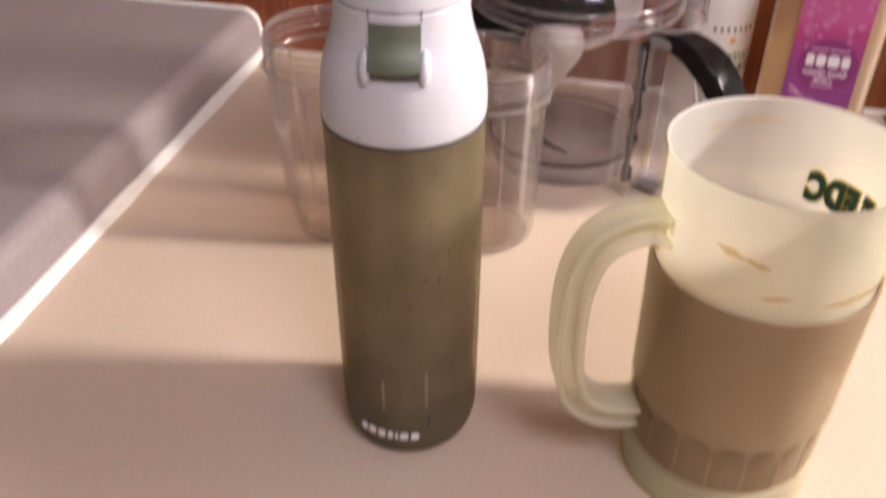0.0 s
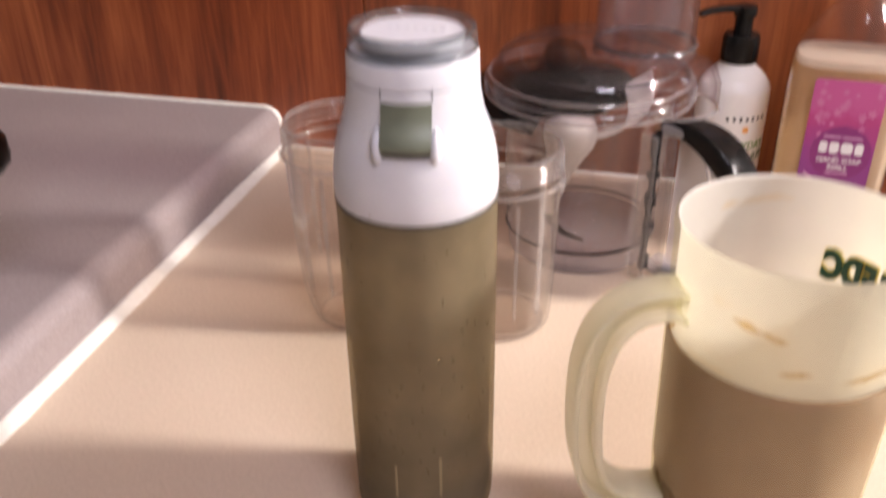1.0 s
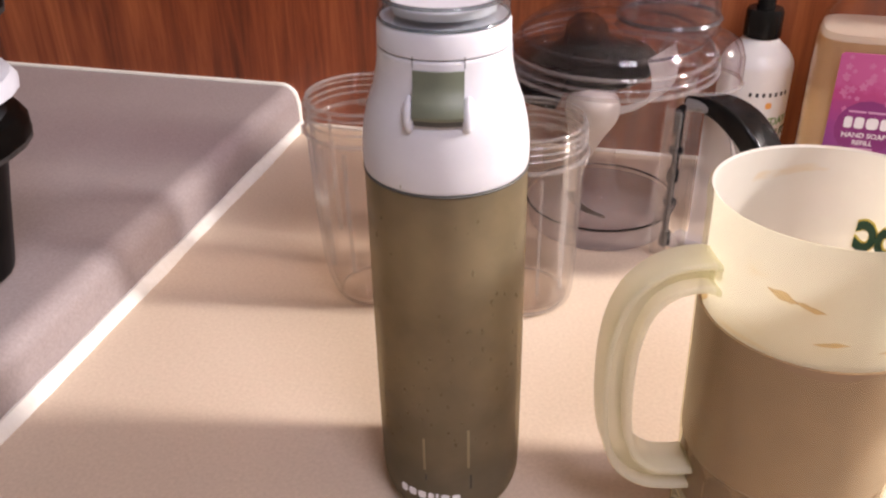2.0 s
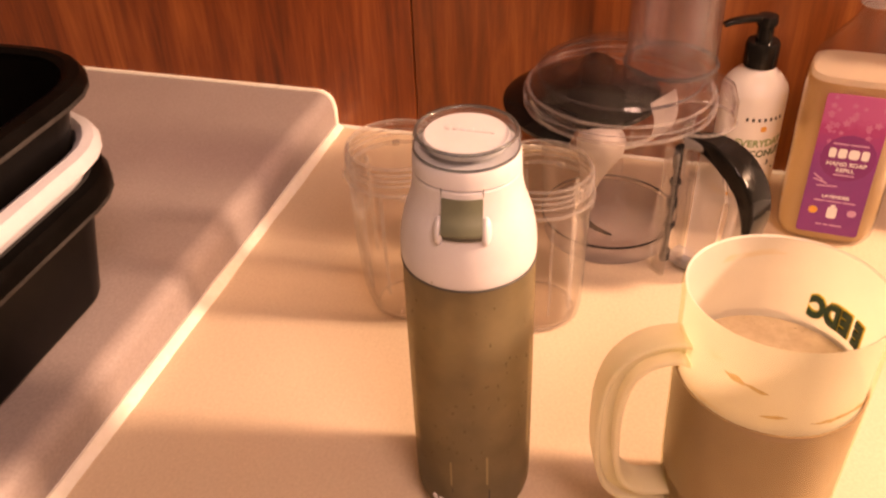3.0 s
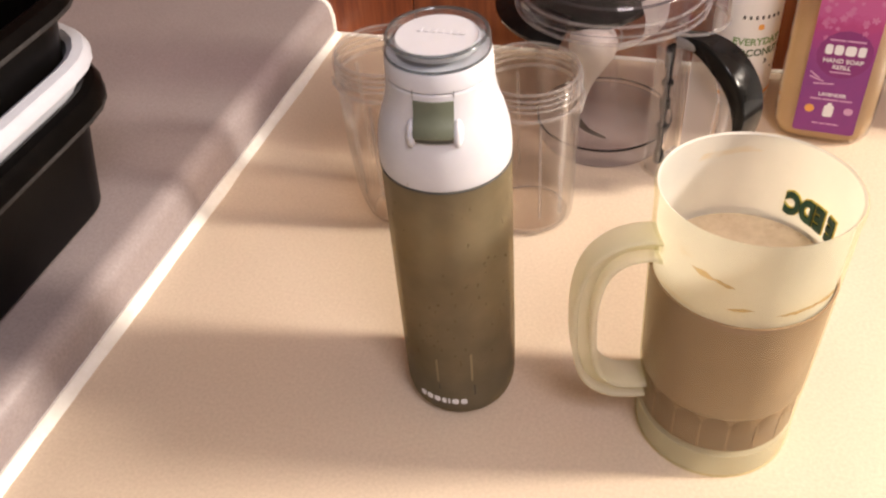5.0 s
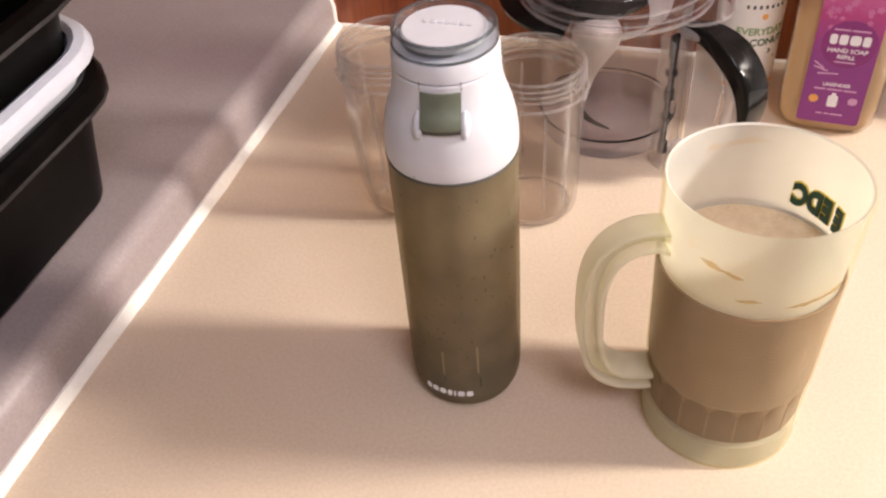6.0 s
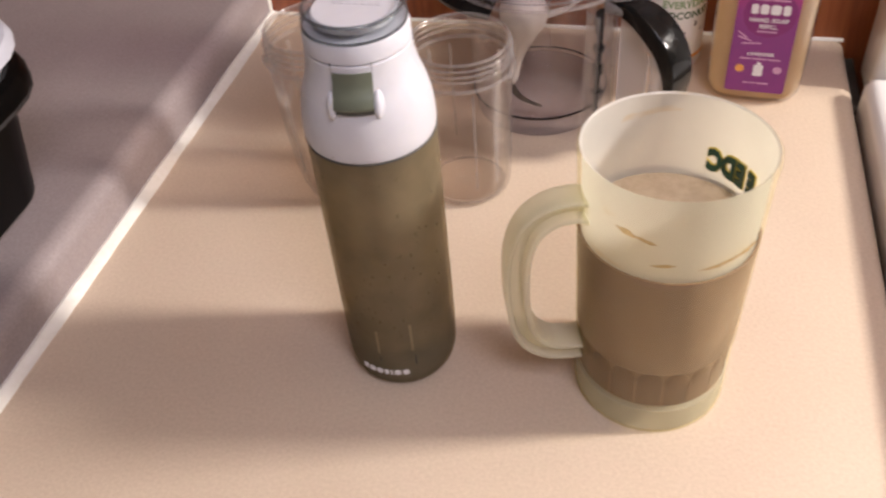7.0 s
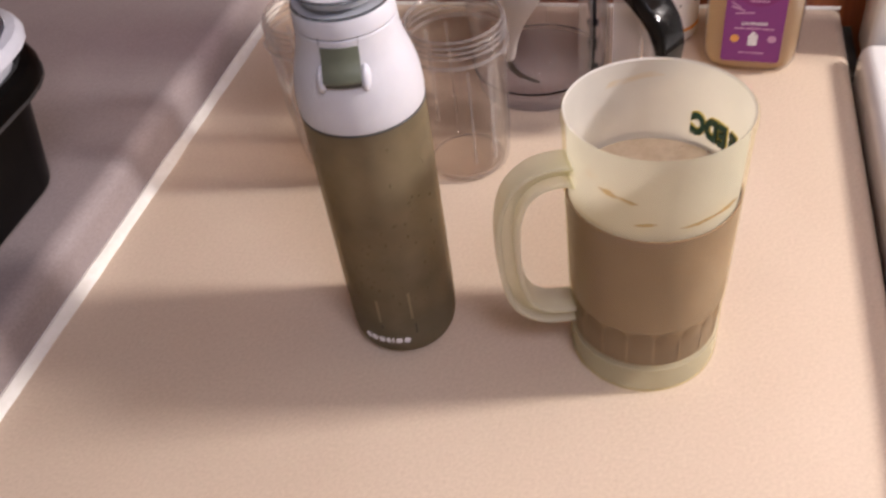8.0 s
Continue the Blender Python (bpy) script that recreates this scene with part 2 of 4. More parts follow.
STEEL = surface("brushed_steel", (0.10, 0.09, 0.075), (0.2, 0.18, 0.15), 0.3, 200.0, metal=0.8)


# ---- mesh helpers ----
def thing(name, m, label, category, group="", kind=""):
    ob = new(name)
    ob.matrix_basis = m
    return tagged(ob, label, category, group, kind)


def part(name, bm, material, parent=None, label="", smooth=True, at=None):
    """Links a bmesh as one mesh object under a thing or a part."""
    me = bpy.data.meshes.new(name)
    bmesh.ops.recalc_face_normals(bm, faces=bm.faces)
    bm.to_mesh(me)
    bm.free()
    mats = material if isinstance(material, (list, tuple)) else [material]
    for one in mats:
        me.materials.append(one)
    if smooth:
        me.polygons.foreach_set("use_smooth", [True] * len(me.polygons))
        me.set_sharp_from_angle(angle=radians(38))
    ob = new(name, me)
    if at is not None:
        ob.matrix_basis = at
    if parent is not None:
        ob.parent = parent
    return tagged(ob, label)


def lathe(profile, seg=64, closed=False, a0=0.0, a1=360.0):
    """Turns (radius, height) pairs round z."""
    bm = bmesh.new()
    full = abs(a1 - a0 - 360.0) < 1e-6
    n = seg if full else seg + 1
    rings = []
    for r, z in profile:
        if r < 1e-6:
            rings.append([bm.verts.new((0, 0, z))])
        else:
            rings.append([bm.verts.new((r * math.cos(a), r * math.sin(a), z)) for a in
                          (radians(a0 + (a1 - a0) * i / seg) for i in range(n))])
    pairs = list(zip(rings, rings[1:])) + ([(rings[-1], rings[0])] if closed else [])
    for lo, hi in pairs:
        for i in range(seg):
            j = (i + 1) % n
            quad = []
            for v in (lo[i % len(lo)], lo[j % len(lo)], hi[j % len(hi)], hi[i % len(hi)]):
                if v not in quad:
                    quad.append(v)
            if len(quad) > 2:
                bm.faces.new(quad)
    return bm


def curve_profile(points, steps=5):
    """A smooth run through (radius, height) points."""
    out = []
    n = len(points)
    for i in range(n - 1):
        p0, p1, p2, p3 = (Vector(points[max(0, min(n - 1, k))]) for k in (i - 1, i, i + 1, i + 2))
        for s in range(steps):
            u = s / steps
            v = 0.5 * (2 * p1 + (p2 - p0) * u + (2 * p0 - 5 * p1 + 4 * p2 - p3) * u * u + (3 * p1 - p0 - 3 * p2 + p3) * u ** 3)
            out.append((max(0.0, v.x), v.y))
    return out + [tuple(points[-1])]


def box(x0, x1, y0, y1, z0, z1, bevel=0.0, segments=2):
    bm = bmesh.new()
    bmesh.ops.create_cube(bm, size=1.0)
    for v in bm.verts:
        v.co = Vector(((x0 + x1) / 2 + v.co.x * (x1 - x0), (y0 + y1) / 2 + v.co.y * (y1 - y0), (z0 + z1) / 2 + v.co.z * (z1 - z0)))
    if bevel:
        bmesh.ops.bevel(bm, geom=bm.edges[:], offset=bevel, segments=segments, profile=0.5, affect="EDGES")
    return bm


def sweep(points, section, closed=False, up=Vector((0, 1, 0))):
    """Carries a closed section (pairs: sideways, upwards) along a path; section may be a function of the step."""
    bm = bmesh.new()
    n = len(points)
    rings = []
    for i, p in enumerate(points):
        p = Vector(p)
        a, b = Vector(points[i - 1 if closed else max(0, i - 1)]), Vector(points[(i + 1) % n if closed else min(n - 1, i + 1)])
        tangent = (b - a).normalized()
        side = up.normalized()
        out = tangent.cross(side).normalized()
        pts = section(i / max(1, n - 1)) if callable(section) else section
        rings.append([bm.verts.new(p + side * u + out * w) for u, w in pts])
    k = len(rings[0])
    runs = list(zip(rings, rings[1:])) + ([(rings[-1], rings[0])] if closed else [])
    for lo, hi in runs:
        for i in range(k):
            bm.faces.new((lo[i], lo[(i + 1) % k], hi[(i + 1) % k], hi[i]))
    if not closed:
        bm.faces.new(rings[0])
        bm.faces.new(rings[-1])
    return bm


def rounded(w, h, r, n=4):
    """A rounded rectangle as a list of pairs."""
    out = []
    for cx, cy, a in ((w / 2 - r, h / 2 - r, 0), (-w / 2 + r, h / 2 - r, 90), (-w / 2 + r, -h / 2 + r, 180), (w / 2 - r, -h / 2 + r, 270)):
        for i in range(n + 1):
            t = radians(a + 90 * i / n)
            out.append((cx + r * math.cos(t), cy + r * math.sin(t)))
    return out


def smooth_path(points, steps=6):
    out = []
    n = len(points)
    for i in range(n - 1):
        p0, p1, p2, p3 = (Vector(points[max(0, min(n - 1, k))]) for k in (i - 1, i, i + 1, i + 2))
        for s in range(steps):
            u = s / steps
            out.append(0.5 * (2 * p1 + (p2 - p0) * u + (2 * p0 - 5 * p1 + 4 * p2 - p3) * u * u + (3 * p1 - p0 - 3 * p2 + p3) * u ** 3))
    return out + [Vector(points[-1])]


def slab(outline, z0, z1):
    """A flat piece cut to an outline (pairs), between two heights."""
    bm = bmesh.new()
    lo = [bm.verts.new((x, y, z0)) for x, y in outline]
    hi = [bm.verts.new((x, y, z1)) for x, y in outline]
    bm.faces.new(lo[::-1])
    bm.faces.new(hi)
    for i in range(len(lo)):
        j = (i + 1) % len(lo)
        bm.faces.new((lo[i], lo[j], hi[j], hi[i]))
    return bm


def loft(rings):
    """Joins rings of points, each of the same count, and closes both ends."""
    bm = bmesh.new()
    made = [[bm.verts.new(p) for p in ring] for ring in rings]
    k = len(made[0])
    for lo, hi in zip(made, made[1:]):
        for i in range(k):
            bm.faces.new((lo[i], lo[(i + 1) % k], hi[(i + 1) % k], hi[i]))
    bm.faces.new(made[0][::-1])
    bm.faces.new(made[-1])
    return bm


def ring(r, thick, z, seg=64, high=0.0):
    """A round moulded bead of that radius at a height."""
    h = high or thick
    return lathe([(r + thick * math.cos(a), z + h * math.sin(a)) for a in (radians(60 * i) for i in range(6))], seg, True)


def patch(r, az0, az1, z0, z1, thick=0.0006, n=8):
    """A curved rectangle on a round wall, from one bearing to another."""
    bm = bmesh.new()
    cols = []
    for i in range(n + 1):
        a = radians(az0 + (az1 - az0) * i / n)
        c, s = math.cos(a), math.sin(a)
        cols.append([bm.verts.new((q * c, q * s, z)) for q, z in ((r, z0), (r + thick, z0), (r + thick, z1), (r, z1))])
    for a, b in zip(cols, cols[1:]):
        for i in range(4):
            bm.faces.new((a[i], a[(i + 1) % 4], b[(i + 1) % 4], b[i]))
    bm.faces.new(cols[0])
    bm.faces.new(cols[-1])
    return bm


def join(*meshes):
    """One bmesh out of several."""
    out = bmesh.new()
    for bm in meshes:
        me = bpy.data.meshes.new("piece")
        bm.to_mesh(me)
        bm.free()
        out.from_mesh(me)
        bpy.data.meshes.remove(me)
    return out


def lettering(words, size, depth=0.0003, round_wall=None, bold=0.0):
    """Words as a mesh in the x-z plane facing -y, centred; round_wall bends them round a wall of that radius."""
    data = bpy.data.curves.new("words", "FONT")
    data.body, data.size, data.extrude, data.offset = words, size, depth, bold
    data.align_x, data.align_y = "CENTER", "CENTER"
    data.resolution_u = 3
    ob = bpy.data.objects.new("words", data)
    scene.collection.objects.link(ob)
    me = bpy.data.meshes.new_from_object(ob.evaluated_get(bpy.context.evaluated_depsgraph_get()))
    bm = bmesh.new()
    bm.from_mesh(me)
    bpy.data.objects.remove(ob)
    bpy.data.meshes.remove(me)
    for v in bm.verts:
        x, y, z = v.co
        if round_wall:
            a = x / round_wall
            v.co = Vector((math.sin(a) * (round_wall + z), -math.cos(a) * (round_wall + z), y))
        else:
            v.co = Vector((x, -z, y))
    return bm


def bars(widths, height, gap, depth=0.0004):
    """A row of small rounded blocks in the x-z plane, standing for a mark or unread writing."""
    total = sum(widths) + gap * (len(widths) - 1)
    x, pieces = -total / 2, []
    for w in widths:
        outline = [(x + w / 2 + u, v) for u, v in rounded(w, height, min(w, height) * 0.3, 2)]
        bm = slab(outline, 0, depth)
        for v in bm.verts:
            v.co = Vector((v.co.x, -v.co.z, v.co.y))
        pieces.append(bm)
        x += w + gap
    return join(*pieces)


def bend(bm, r):
    """Bends a mesh of the x-z plane round an upright wall of radius r."""
    for v in bm.verts:
        a, d = v.co.x / r, -v.co.y
        v.co = Vector((math.sin(a) * (r + d), -math.cos(a) * (r + d), v.co.z))
    return bm


# ---- the room ----
WALL_Y = 0.437
LEDGE_X, LEDGE_Z = -0.265, 0.041
floor = tagged(part("floor", box(-2.6, 2.6, -3.0, 0.6, -0.96, -0.91), VINYL), "brown vinyl kitchen floor", "floor", kind="structure")
ceiling = tagged(part("ceiling", box(-2.6, 2.6, -3.0, 0.6, 1.5, 1.56), PLASTER), "plain painted kitchen ceiling", "ceiling", kind="structure")
tagged(part("wall_south", box(-2.6, 2.6, -3.06, -3.0, -0.91, 1.5), PLASTER), "plain painted kitchen wall", "wall", kind="structure")
tagged(part("wall_west", box(-2.66, -2.6, -3.0, 0.6, -0.91, 1.5), PLASTER), "plain painted kitchen wall", "wall", kind="structure")
tagged(part("wall_east", box(2.6, 2.66, -3.0, 0.6, -0.91, 1.5), PLASTER), "plain painted kitchen wall", "wall", kind="structure")
wall_north = tagged(part("wall_north", box(-2.6, 2.6, WALL_Y + 0.012, 0.6, -0.91, 1.5), PLASTER), "wall clad in reddish cherry wood panels", "wall", kind="structure")
for x0, x1, stuff in ((-1.4, -0.7732, WOOD_B), (-0.772, -0.1722, WOOD_A), (-0.171, 0.4298, WOOD_B), (0.431, 1.03, WOOD_A)):
    part("wood_panel", box(x0, x1, WALL_Y, WALL_Y + 0.012, -0.1, 1.2, 0.0008, 1), stuff, wall_north, "reddish cherry veneer panel with upright grain", smooth=False)

# the worktop: square at the ledge, rounded along the cooker side
outline = [(LEDGE_X, 0.0), (0.309, 0.0)] + [(0.309 + 0.012 * math.sin(radians(a)), -0.012 + 0.012 * math.cos(radians(a))) for a in range(15, 91, 15)] + [(0.321, -0.038), (LEDGE_X, -0.038)]
counter = tagged(part("countertop", loft([[(x, y, z) for x, z in outline] for y in (-0.62, -0.2, 0.1, WALL_Y)]), LAMINATE), "speckled pinkish-beige laminate kitchen counter", "counter", kind="structure")
tagged(part("base_cabinet", box(-0.26, 0.31, -0.58, WALL_Y, -0.91, -0.038), WOOD_B), "cherry wood cabinet under the counter", "cabinet", kind="structure")

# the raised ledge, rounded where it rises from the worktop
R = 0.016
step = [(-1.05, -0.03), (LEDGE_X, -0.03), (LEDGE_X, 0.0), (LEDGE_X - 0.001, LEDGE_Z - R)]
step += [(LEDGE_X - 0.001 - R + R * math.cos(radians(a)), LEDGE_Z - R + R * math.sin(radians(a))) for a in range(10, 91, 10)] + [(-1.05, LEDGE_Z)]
ledge = tagged(part("ledge", loft([[(x, y, z) for x, z in step] for y in (-0.8, -0.3, 0.1, WALL_Y)]), LEDGE_LAMINATE), "raised laminate ledge with a rounded front edge, its colour shaded mauve-grey", "ledge", kind="structure")
tagged(part("ledge_wall", box(-1.0, LEDGE_X - 0.004, -0.78, WALL_Y, -0.91, -0.03), PLASTER), "plain wall under the raised ledge", "wall", kind="structure")


def bead(points, width, up):
    """An uneven bead of caulk along a joint."""
    def section(u):
        w = width * (1.0 + 0.16 * noise.noise(Vector((u * 23.0, width * 900, 0.3))) + 0.1 * noise.noise(Vector((u * 70.0, 2.0, width * 500))))
        return [(w * 0.5 * math.cos(radians(a)), w * 0.36 * math.sin(radians(a))) for a in range(0, 360, 45)]
    return sweep(points, section, up=up)


joint = [Vector((LEDGE_X + 0.0035, -0.6 + 1.034 * i / 90, 0.001)) for i in range(91)]
tagged(part("caulk_trim", bead(joint, 0.0125, Vector((0.72, 0, -0.69))), CAULK), "white caulk bead between counter and raised ledge", "caulk", kind="structure")
corner = [Vector((-1.0 + (1.0 + LEDGE_X - 0.001 - R) * i / 40, WALL_Y - 0.001, LEDGE_Z + 0.0005)) for i in range(41)]
corner += [Vector((LEDGE_X - 0.001 - R + R * math.sin(radians(a)), WALL_Y - 0.001, LEDGE_Z - R + R * math.cos(radians(a)) + 0.0005)) for a in range(10, 91, 10)]
corner += [Vector((LEDGE_X, WALL_Y - 0.001, z)) for z in (0.022, 0.012, 0.004)]
tagged(part("caulk_trim", bead(corner, 0.006, Vector((0, 1, 0.001))), CAULK), "white caulk bead along the wood wall", "caulk", kind="structure")
back = [Vector((LEDGE_X + 0.004 + 0.58 * i / 40, WALL_Y - 0.001, 0.001)) for i in range(41)]
tagged(part("caulk_trim", bead(back, 0.0045, Vector((0, 0.7, 0.7))), CAULK), "white caulk bead behind the counter", "caulk", kind="structure")

# ---- the cooker beside the counter ----
stove = thing("stove", pose(0.3238, 0, 0), "white enamel cooker beside the counter, with a chipped top", "stove")
part("body", box(0.008, 0.76, -0.22, 0.40, -0.905, -0.050, 0.004), ENAMEL, stove)
part("cooktop", box(0.0, 0.768, -0.24, 0.345, -0.045, 0.022, 0.0115, 5), ENAMEL, stove, "white enamel top with rounded edges")
part("backguard", box(0.010, 0.768, 0.352, 0.415, -0.02, 0.24, 0.012, 5), ENAMEL, stove)
# side_gap is a near-black strip, the gap's shade put into its colour
part("side_gap", box(-0.0015, 0.0075, -0.2, 0.432, -0.3, -0.016), GAP_DARK, stove, "dark strip that paints the shade in the gap")
part("chip", slab([(0.0190 + 0.0030 * math.cos(a) * (1 + 0.35 * math.sin(3 * a)), 0.206 + 0.0030 * math.sin(a) * (1 + 0.3 * math.cos(2 * a))) for a in (radians(24 * i) for i in range(15))], 0.0216, 0.0224), CHIP, stove, "dark chip in the enamel")


# ---- nested tubs on the ledge ----
def tub(name, z, height, material, label, grow_by=0.0, lip=0.012):
    """A tapered tub with rounded corners and a rolled rim."""
    ob = thing(name, pose(-0.450, -0.089, z), label, "tub", "nested tubs")

    def oval(grow, h, corner=0.034):
        return [(u, v, h) for u, v in rounded(0.284 + 2 * (grow + grow_by), 0.36 + 2 * (grow + grow_by), corner + grow, 6)]
    flare = 0.020
    wall = [oval(0.0, 0.004), oval(0.0015, 0.008), oval(flare * 0.5, height * 0.5), oval(flare, height - 0.004),
            oval(flare - 0.003, height - 0.004), oval(flare * 0.5 - 0.003, height * 0.5), oval(-0.002, 0.010), oval(-0.006, 0.007)]
    body = loft([oval(-0.008, 0.0)] + wall)
    part("body", body, material, ob)
    rim = bmesh.new()
    loops = []
    for grow, h in ((flare - 0.003, height - 0.004), (flare - 0.003, height), (flare + 0.002, height + 0.0025), (flare + 0.009, height + 0.001), (flare + 0.0125, height - 0.004),
                    (flare + 0.0125, height + 0.001 - lip), (flare + 0.0105, height - lip), (flare + 0.0095, height - 0.005), (flare + 0.001, height - 0.005)):
        loops.append([rim.verts.new(p) for p in oval(grow, h)])
    for lo, hi in zip(loops, loops[1:] + loops[:1]):
        for i in range(len(lo)):
            rim.faces.new((lo[i], lo[(i + 1) % len(lo)], hi[(i + 1) % len(lo)], hi[i]))
    part("rim", rim, material, ob)
    if material is BLACK_BIN:
        # scuffed rim edge; the grey also carries the rim's highlight
        edge = bmesh.new()
        loops = [[edge.verts.new(p) for p in oval(g, h)] for g, h in ((flare + 0.0126, height + 0.0038 - lip), (flare + 0.0130, height + 0.0024 - lip), (flare + 0.0128, height + 0.0008 - lip), (flare + 0.0118, height + 0.0008 - lip))]
        for lo, hi in zip(loops, loops[1:] + loops[:1]):
            for i in range(len(lo)):
                edge.faces.new((lo[i], lo[(i + 1) % len(lo)], hi[(i + 1) % len(lo)], hi[i]))
        part("rim_edge", edge, SCUFF_HIGHLIGHT, ob, "scuffed lower edge of the rim, its highlight painted grey")
    return ob


tub("plastic_tub", LEDGE_Z + 0.0005, 0.108, BLACK_BIN, "black plastic tub with a rolled rim on the ledge", -0.003, 0.016)
tub("plastic_tub", LEDGE_Z + 0.0255, 0.108, TRAY_WHITE, "white plastic tub nested inside a black one", -0.003, 0.009)
tub("plastic_tub", LEDGE_Z + 0.0720, 0.108, BLACK_BIN, "empty black plastic tub nested on top of a stack", -0.001, 0.010)


# ---- the drinking bottle ----
bottle = thing("water_bottle", pose(-0.0008, -0.001, 0.0), "smoky olive drinking bottle with a white cap and sage button", "bottle")
shell = curve_profile([(0.0, 0.0022), (0.020, 0.0018), (0.0275, 0.0), (0.0322, 0.0035), (0.0346, 0.010), (0.0355, 0.020), (0.0357, 0.06), (0.0357, 0.12), (0.0356, 0.170), (0.0355, 0.187)], 4)
part("body", lathe(shell, 72), BOTTLE_TINT, bottle, "smoky olive translucent body full of water")
part("water", lathe([(0.0, 0.185), (0.0332, 0.185), (0.0333, 0.12), (0.0333, 0.036), (0.0, 0.034)], 48), frosted("tinted_water", (0.70, 0.63, 0.43), (0.60, 0.51, 0.33), 0.35, 0.55, 0.2, None, 0.7), bottle)
part("base_plug", lathe([(0.0, 0.004), (0.030, 0.005), (0.0328, 0.012), (0.0342, 0.02), (0.0343, 0.031), (0.0, 0.032)], 56), frosted("deep_olive_base", (0.5, 0.44, 0.28), (0.13, 0.108, 0.066), 0.2, 0.3, 0.3), bottle, "darker thick base")
part("seam_ring", ring(0.0355, 0.0006, 0.1868), DARK_SLOT, bottle)
collar = curve_profile([(0.0345, 0.1872), (0.0356, 0.1882), (0.0359, 0.195), (0.0350, 0.205), (0.0328, 0.215), (0.0296, 0.2245), (0.0279, 0.233), (0.0275, 0.2395)], 5)
collar = [(0.0, 0.188)] + collar + [(0.0270, 0.2402), (0.0, 0.2402)]
cap = part("cap", lathe(collar, 72), WHITE_PLASTIC, bottle, "white moulded cap")
band = [(0.0, 0.2406), (0.0268, 0.2406), (0.0274, 0.2412), (0.0271, 0.2495), (0.0264, 0.2505), (0.0, 0.2505)]
part("neck_band", lathe(band, 72), WHITE_PLASTIC, bottle)
lid = [(0.0, 0.2509), (0.0255, 0.2509), (0.0264, 0.2520), (0.0264, 0.2570), (0.0254, 0.2592), (0.0236, 0.2600), (0.0224, 0.2586), (0.0218, 0.2540), (0.0, 0.2536)]
part("lid_ring", lathe(lid, 72), LID_CLEAR, bottle, "smoky see-through lid rim")
part("lid_bead", ring(0.0250, 0.0010, 0.2594, 72, 0.0008), LID_EDGE, bottle)
part("lid_bead", ring(0.0262, 0.0006, 0.2515, 72, 0.0007), LID_EDGE, bottle)
part("lid_disc", lathe([(0.0, 0.2537), (0.0210, 0.2537), (0.0214, 0.2568), (0.0206, 0.2578), (0.0, 0.2581)], 64), WHITE_PLASTIC, bottle, "white lid disc with a raised mark")
mark = bars([0.0026] * 7, 0.0042, 0.0011, 0.00025)
bmesh.ops.transform(mark, matrix=Matrix.Translation((0.0015, 0.003, 0.2581)) @ Matrix.Rotation(radians(-90), 4, "X"), verts=mark.verts)
part("lid_mark", mark, WHITE_PLASTIC, bottle)
# button, set in a slot with a guard on either side
FRONT = pose(0, 0, 0, 0, 0, 9)
rows = [(0.2366, 0.0282), (0.2340, 0.0286), (0.2312, 0.0292), (0.2284, 0.0304), (0.2256, 0.0325), (0.2228, 0.0345), (0.2204, 0.0352), (0.2188, 0.0345)]
front = bmesh.new()
grid = []
for back in (0.0, 0.0042):
    grid.append([[front.verts.new(((q - back) * math.sin(0.0103 / q * k / 5), -(q - back) * math.cos(0.0103 / q * k / 5), z)) for k in range(-5, 6)] for z, q in rows])
for side in grid:
    for a, b in zip(side, side[1:]):
        for k in range(10):
            front.faces.new((a[k], a[k + 1], b[k + 1], b[k]))
edge = [(0, k) for k in range(11)] + [(i, 10) for i in range(1, 8)] + [(7, k) for k in range(9, -1, -1)] + [(i, 0) for i in range(6, 0, -1)]
for (i0, k0), (i1, k1) in zip(edge, edge[1:] + edge[:1]):
    front.faces.new((grid[0][i0][k0], grid[0][i1][k1], grid[1][i1][k1], grid[1][i0][k0]))
part("button", front, SAGE, bottle, "sage green push button", at=FRONT)
# slot_base and groove: dark patches with the recess shade in their colour
part("slot_base", patch(0.0325, -106.5, -73.5, 0.2166, 0.2190, 0.0014), DARK_SLOT, bottle, at=FRONT)
for a in (-111.8, -68.6):
    part("groove", patch(0.0272, a, a + 0.5, 0.2372, 0.2418, 0.0005, 2), DARK_SLOT, bottle, at=FRONT)
for side in (-1, 1):
    guard = bmesh.new()
    bmesh.ops.create_uvsphere(guard, u_segments=20, v_segments=12, radius=1.0)
    for v in guard.verts:
        v.co = Vector((side * 0.0115 + v.co.x * 0.0028, -0.0290 - v.co.y * 0.0042 - v.co.z * -0.0022, 0.2200 + v.co.z * 0.0068))
    part("guard", guard, WHITE_PLASTIC, bottle, at=FRONT)
logo = bend(bars([0.0036, 0.0042, 0.0042, 0.0028, 0.0013, 0.0044, 0.0042], 0.0046, 0.0012, 0.0003), 0.0358)
part("maker_mark", logo, PRINT_WHITE, bottle, "small white printed mark", at=pose(0, 0, 0.0185, 0, 0, -4))
for a, z0, z1, w in ((-97, 0.036, 0.056, 0.9), (-62, 0.038, 0.062, 1.1), (-60, 0.024, 0.033, 0.6), (-96, 0.029, 0.033, 0.5)):
    part("water_streak", patch(0.0356, a - 0.9 * w, a + 0.9 * w, z0, z1, 0.0003, 3), DRIP if z0 > 0.034 else DARK_SLOT, bottle)

random.seed(21)
drops = []
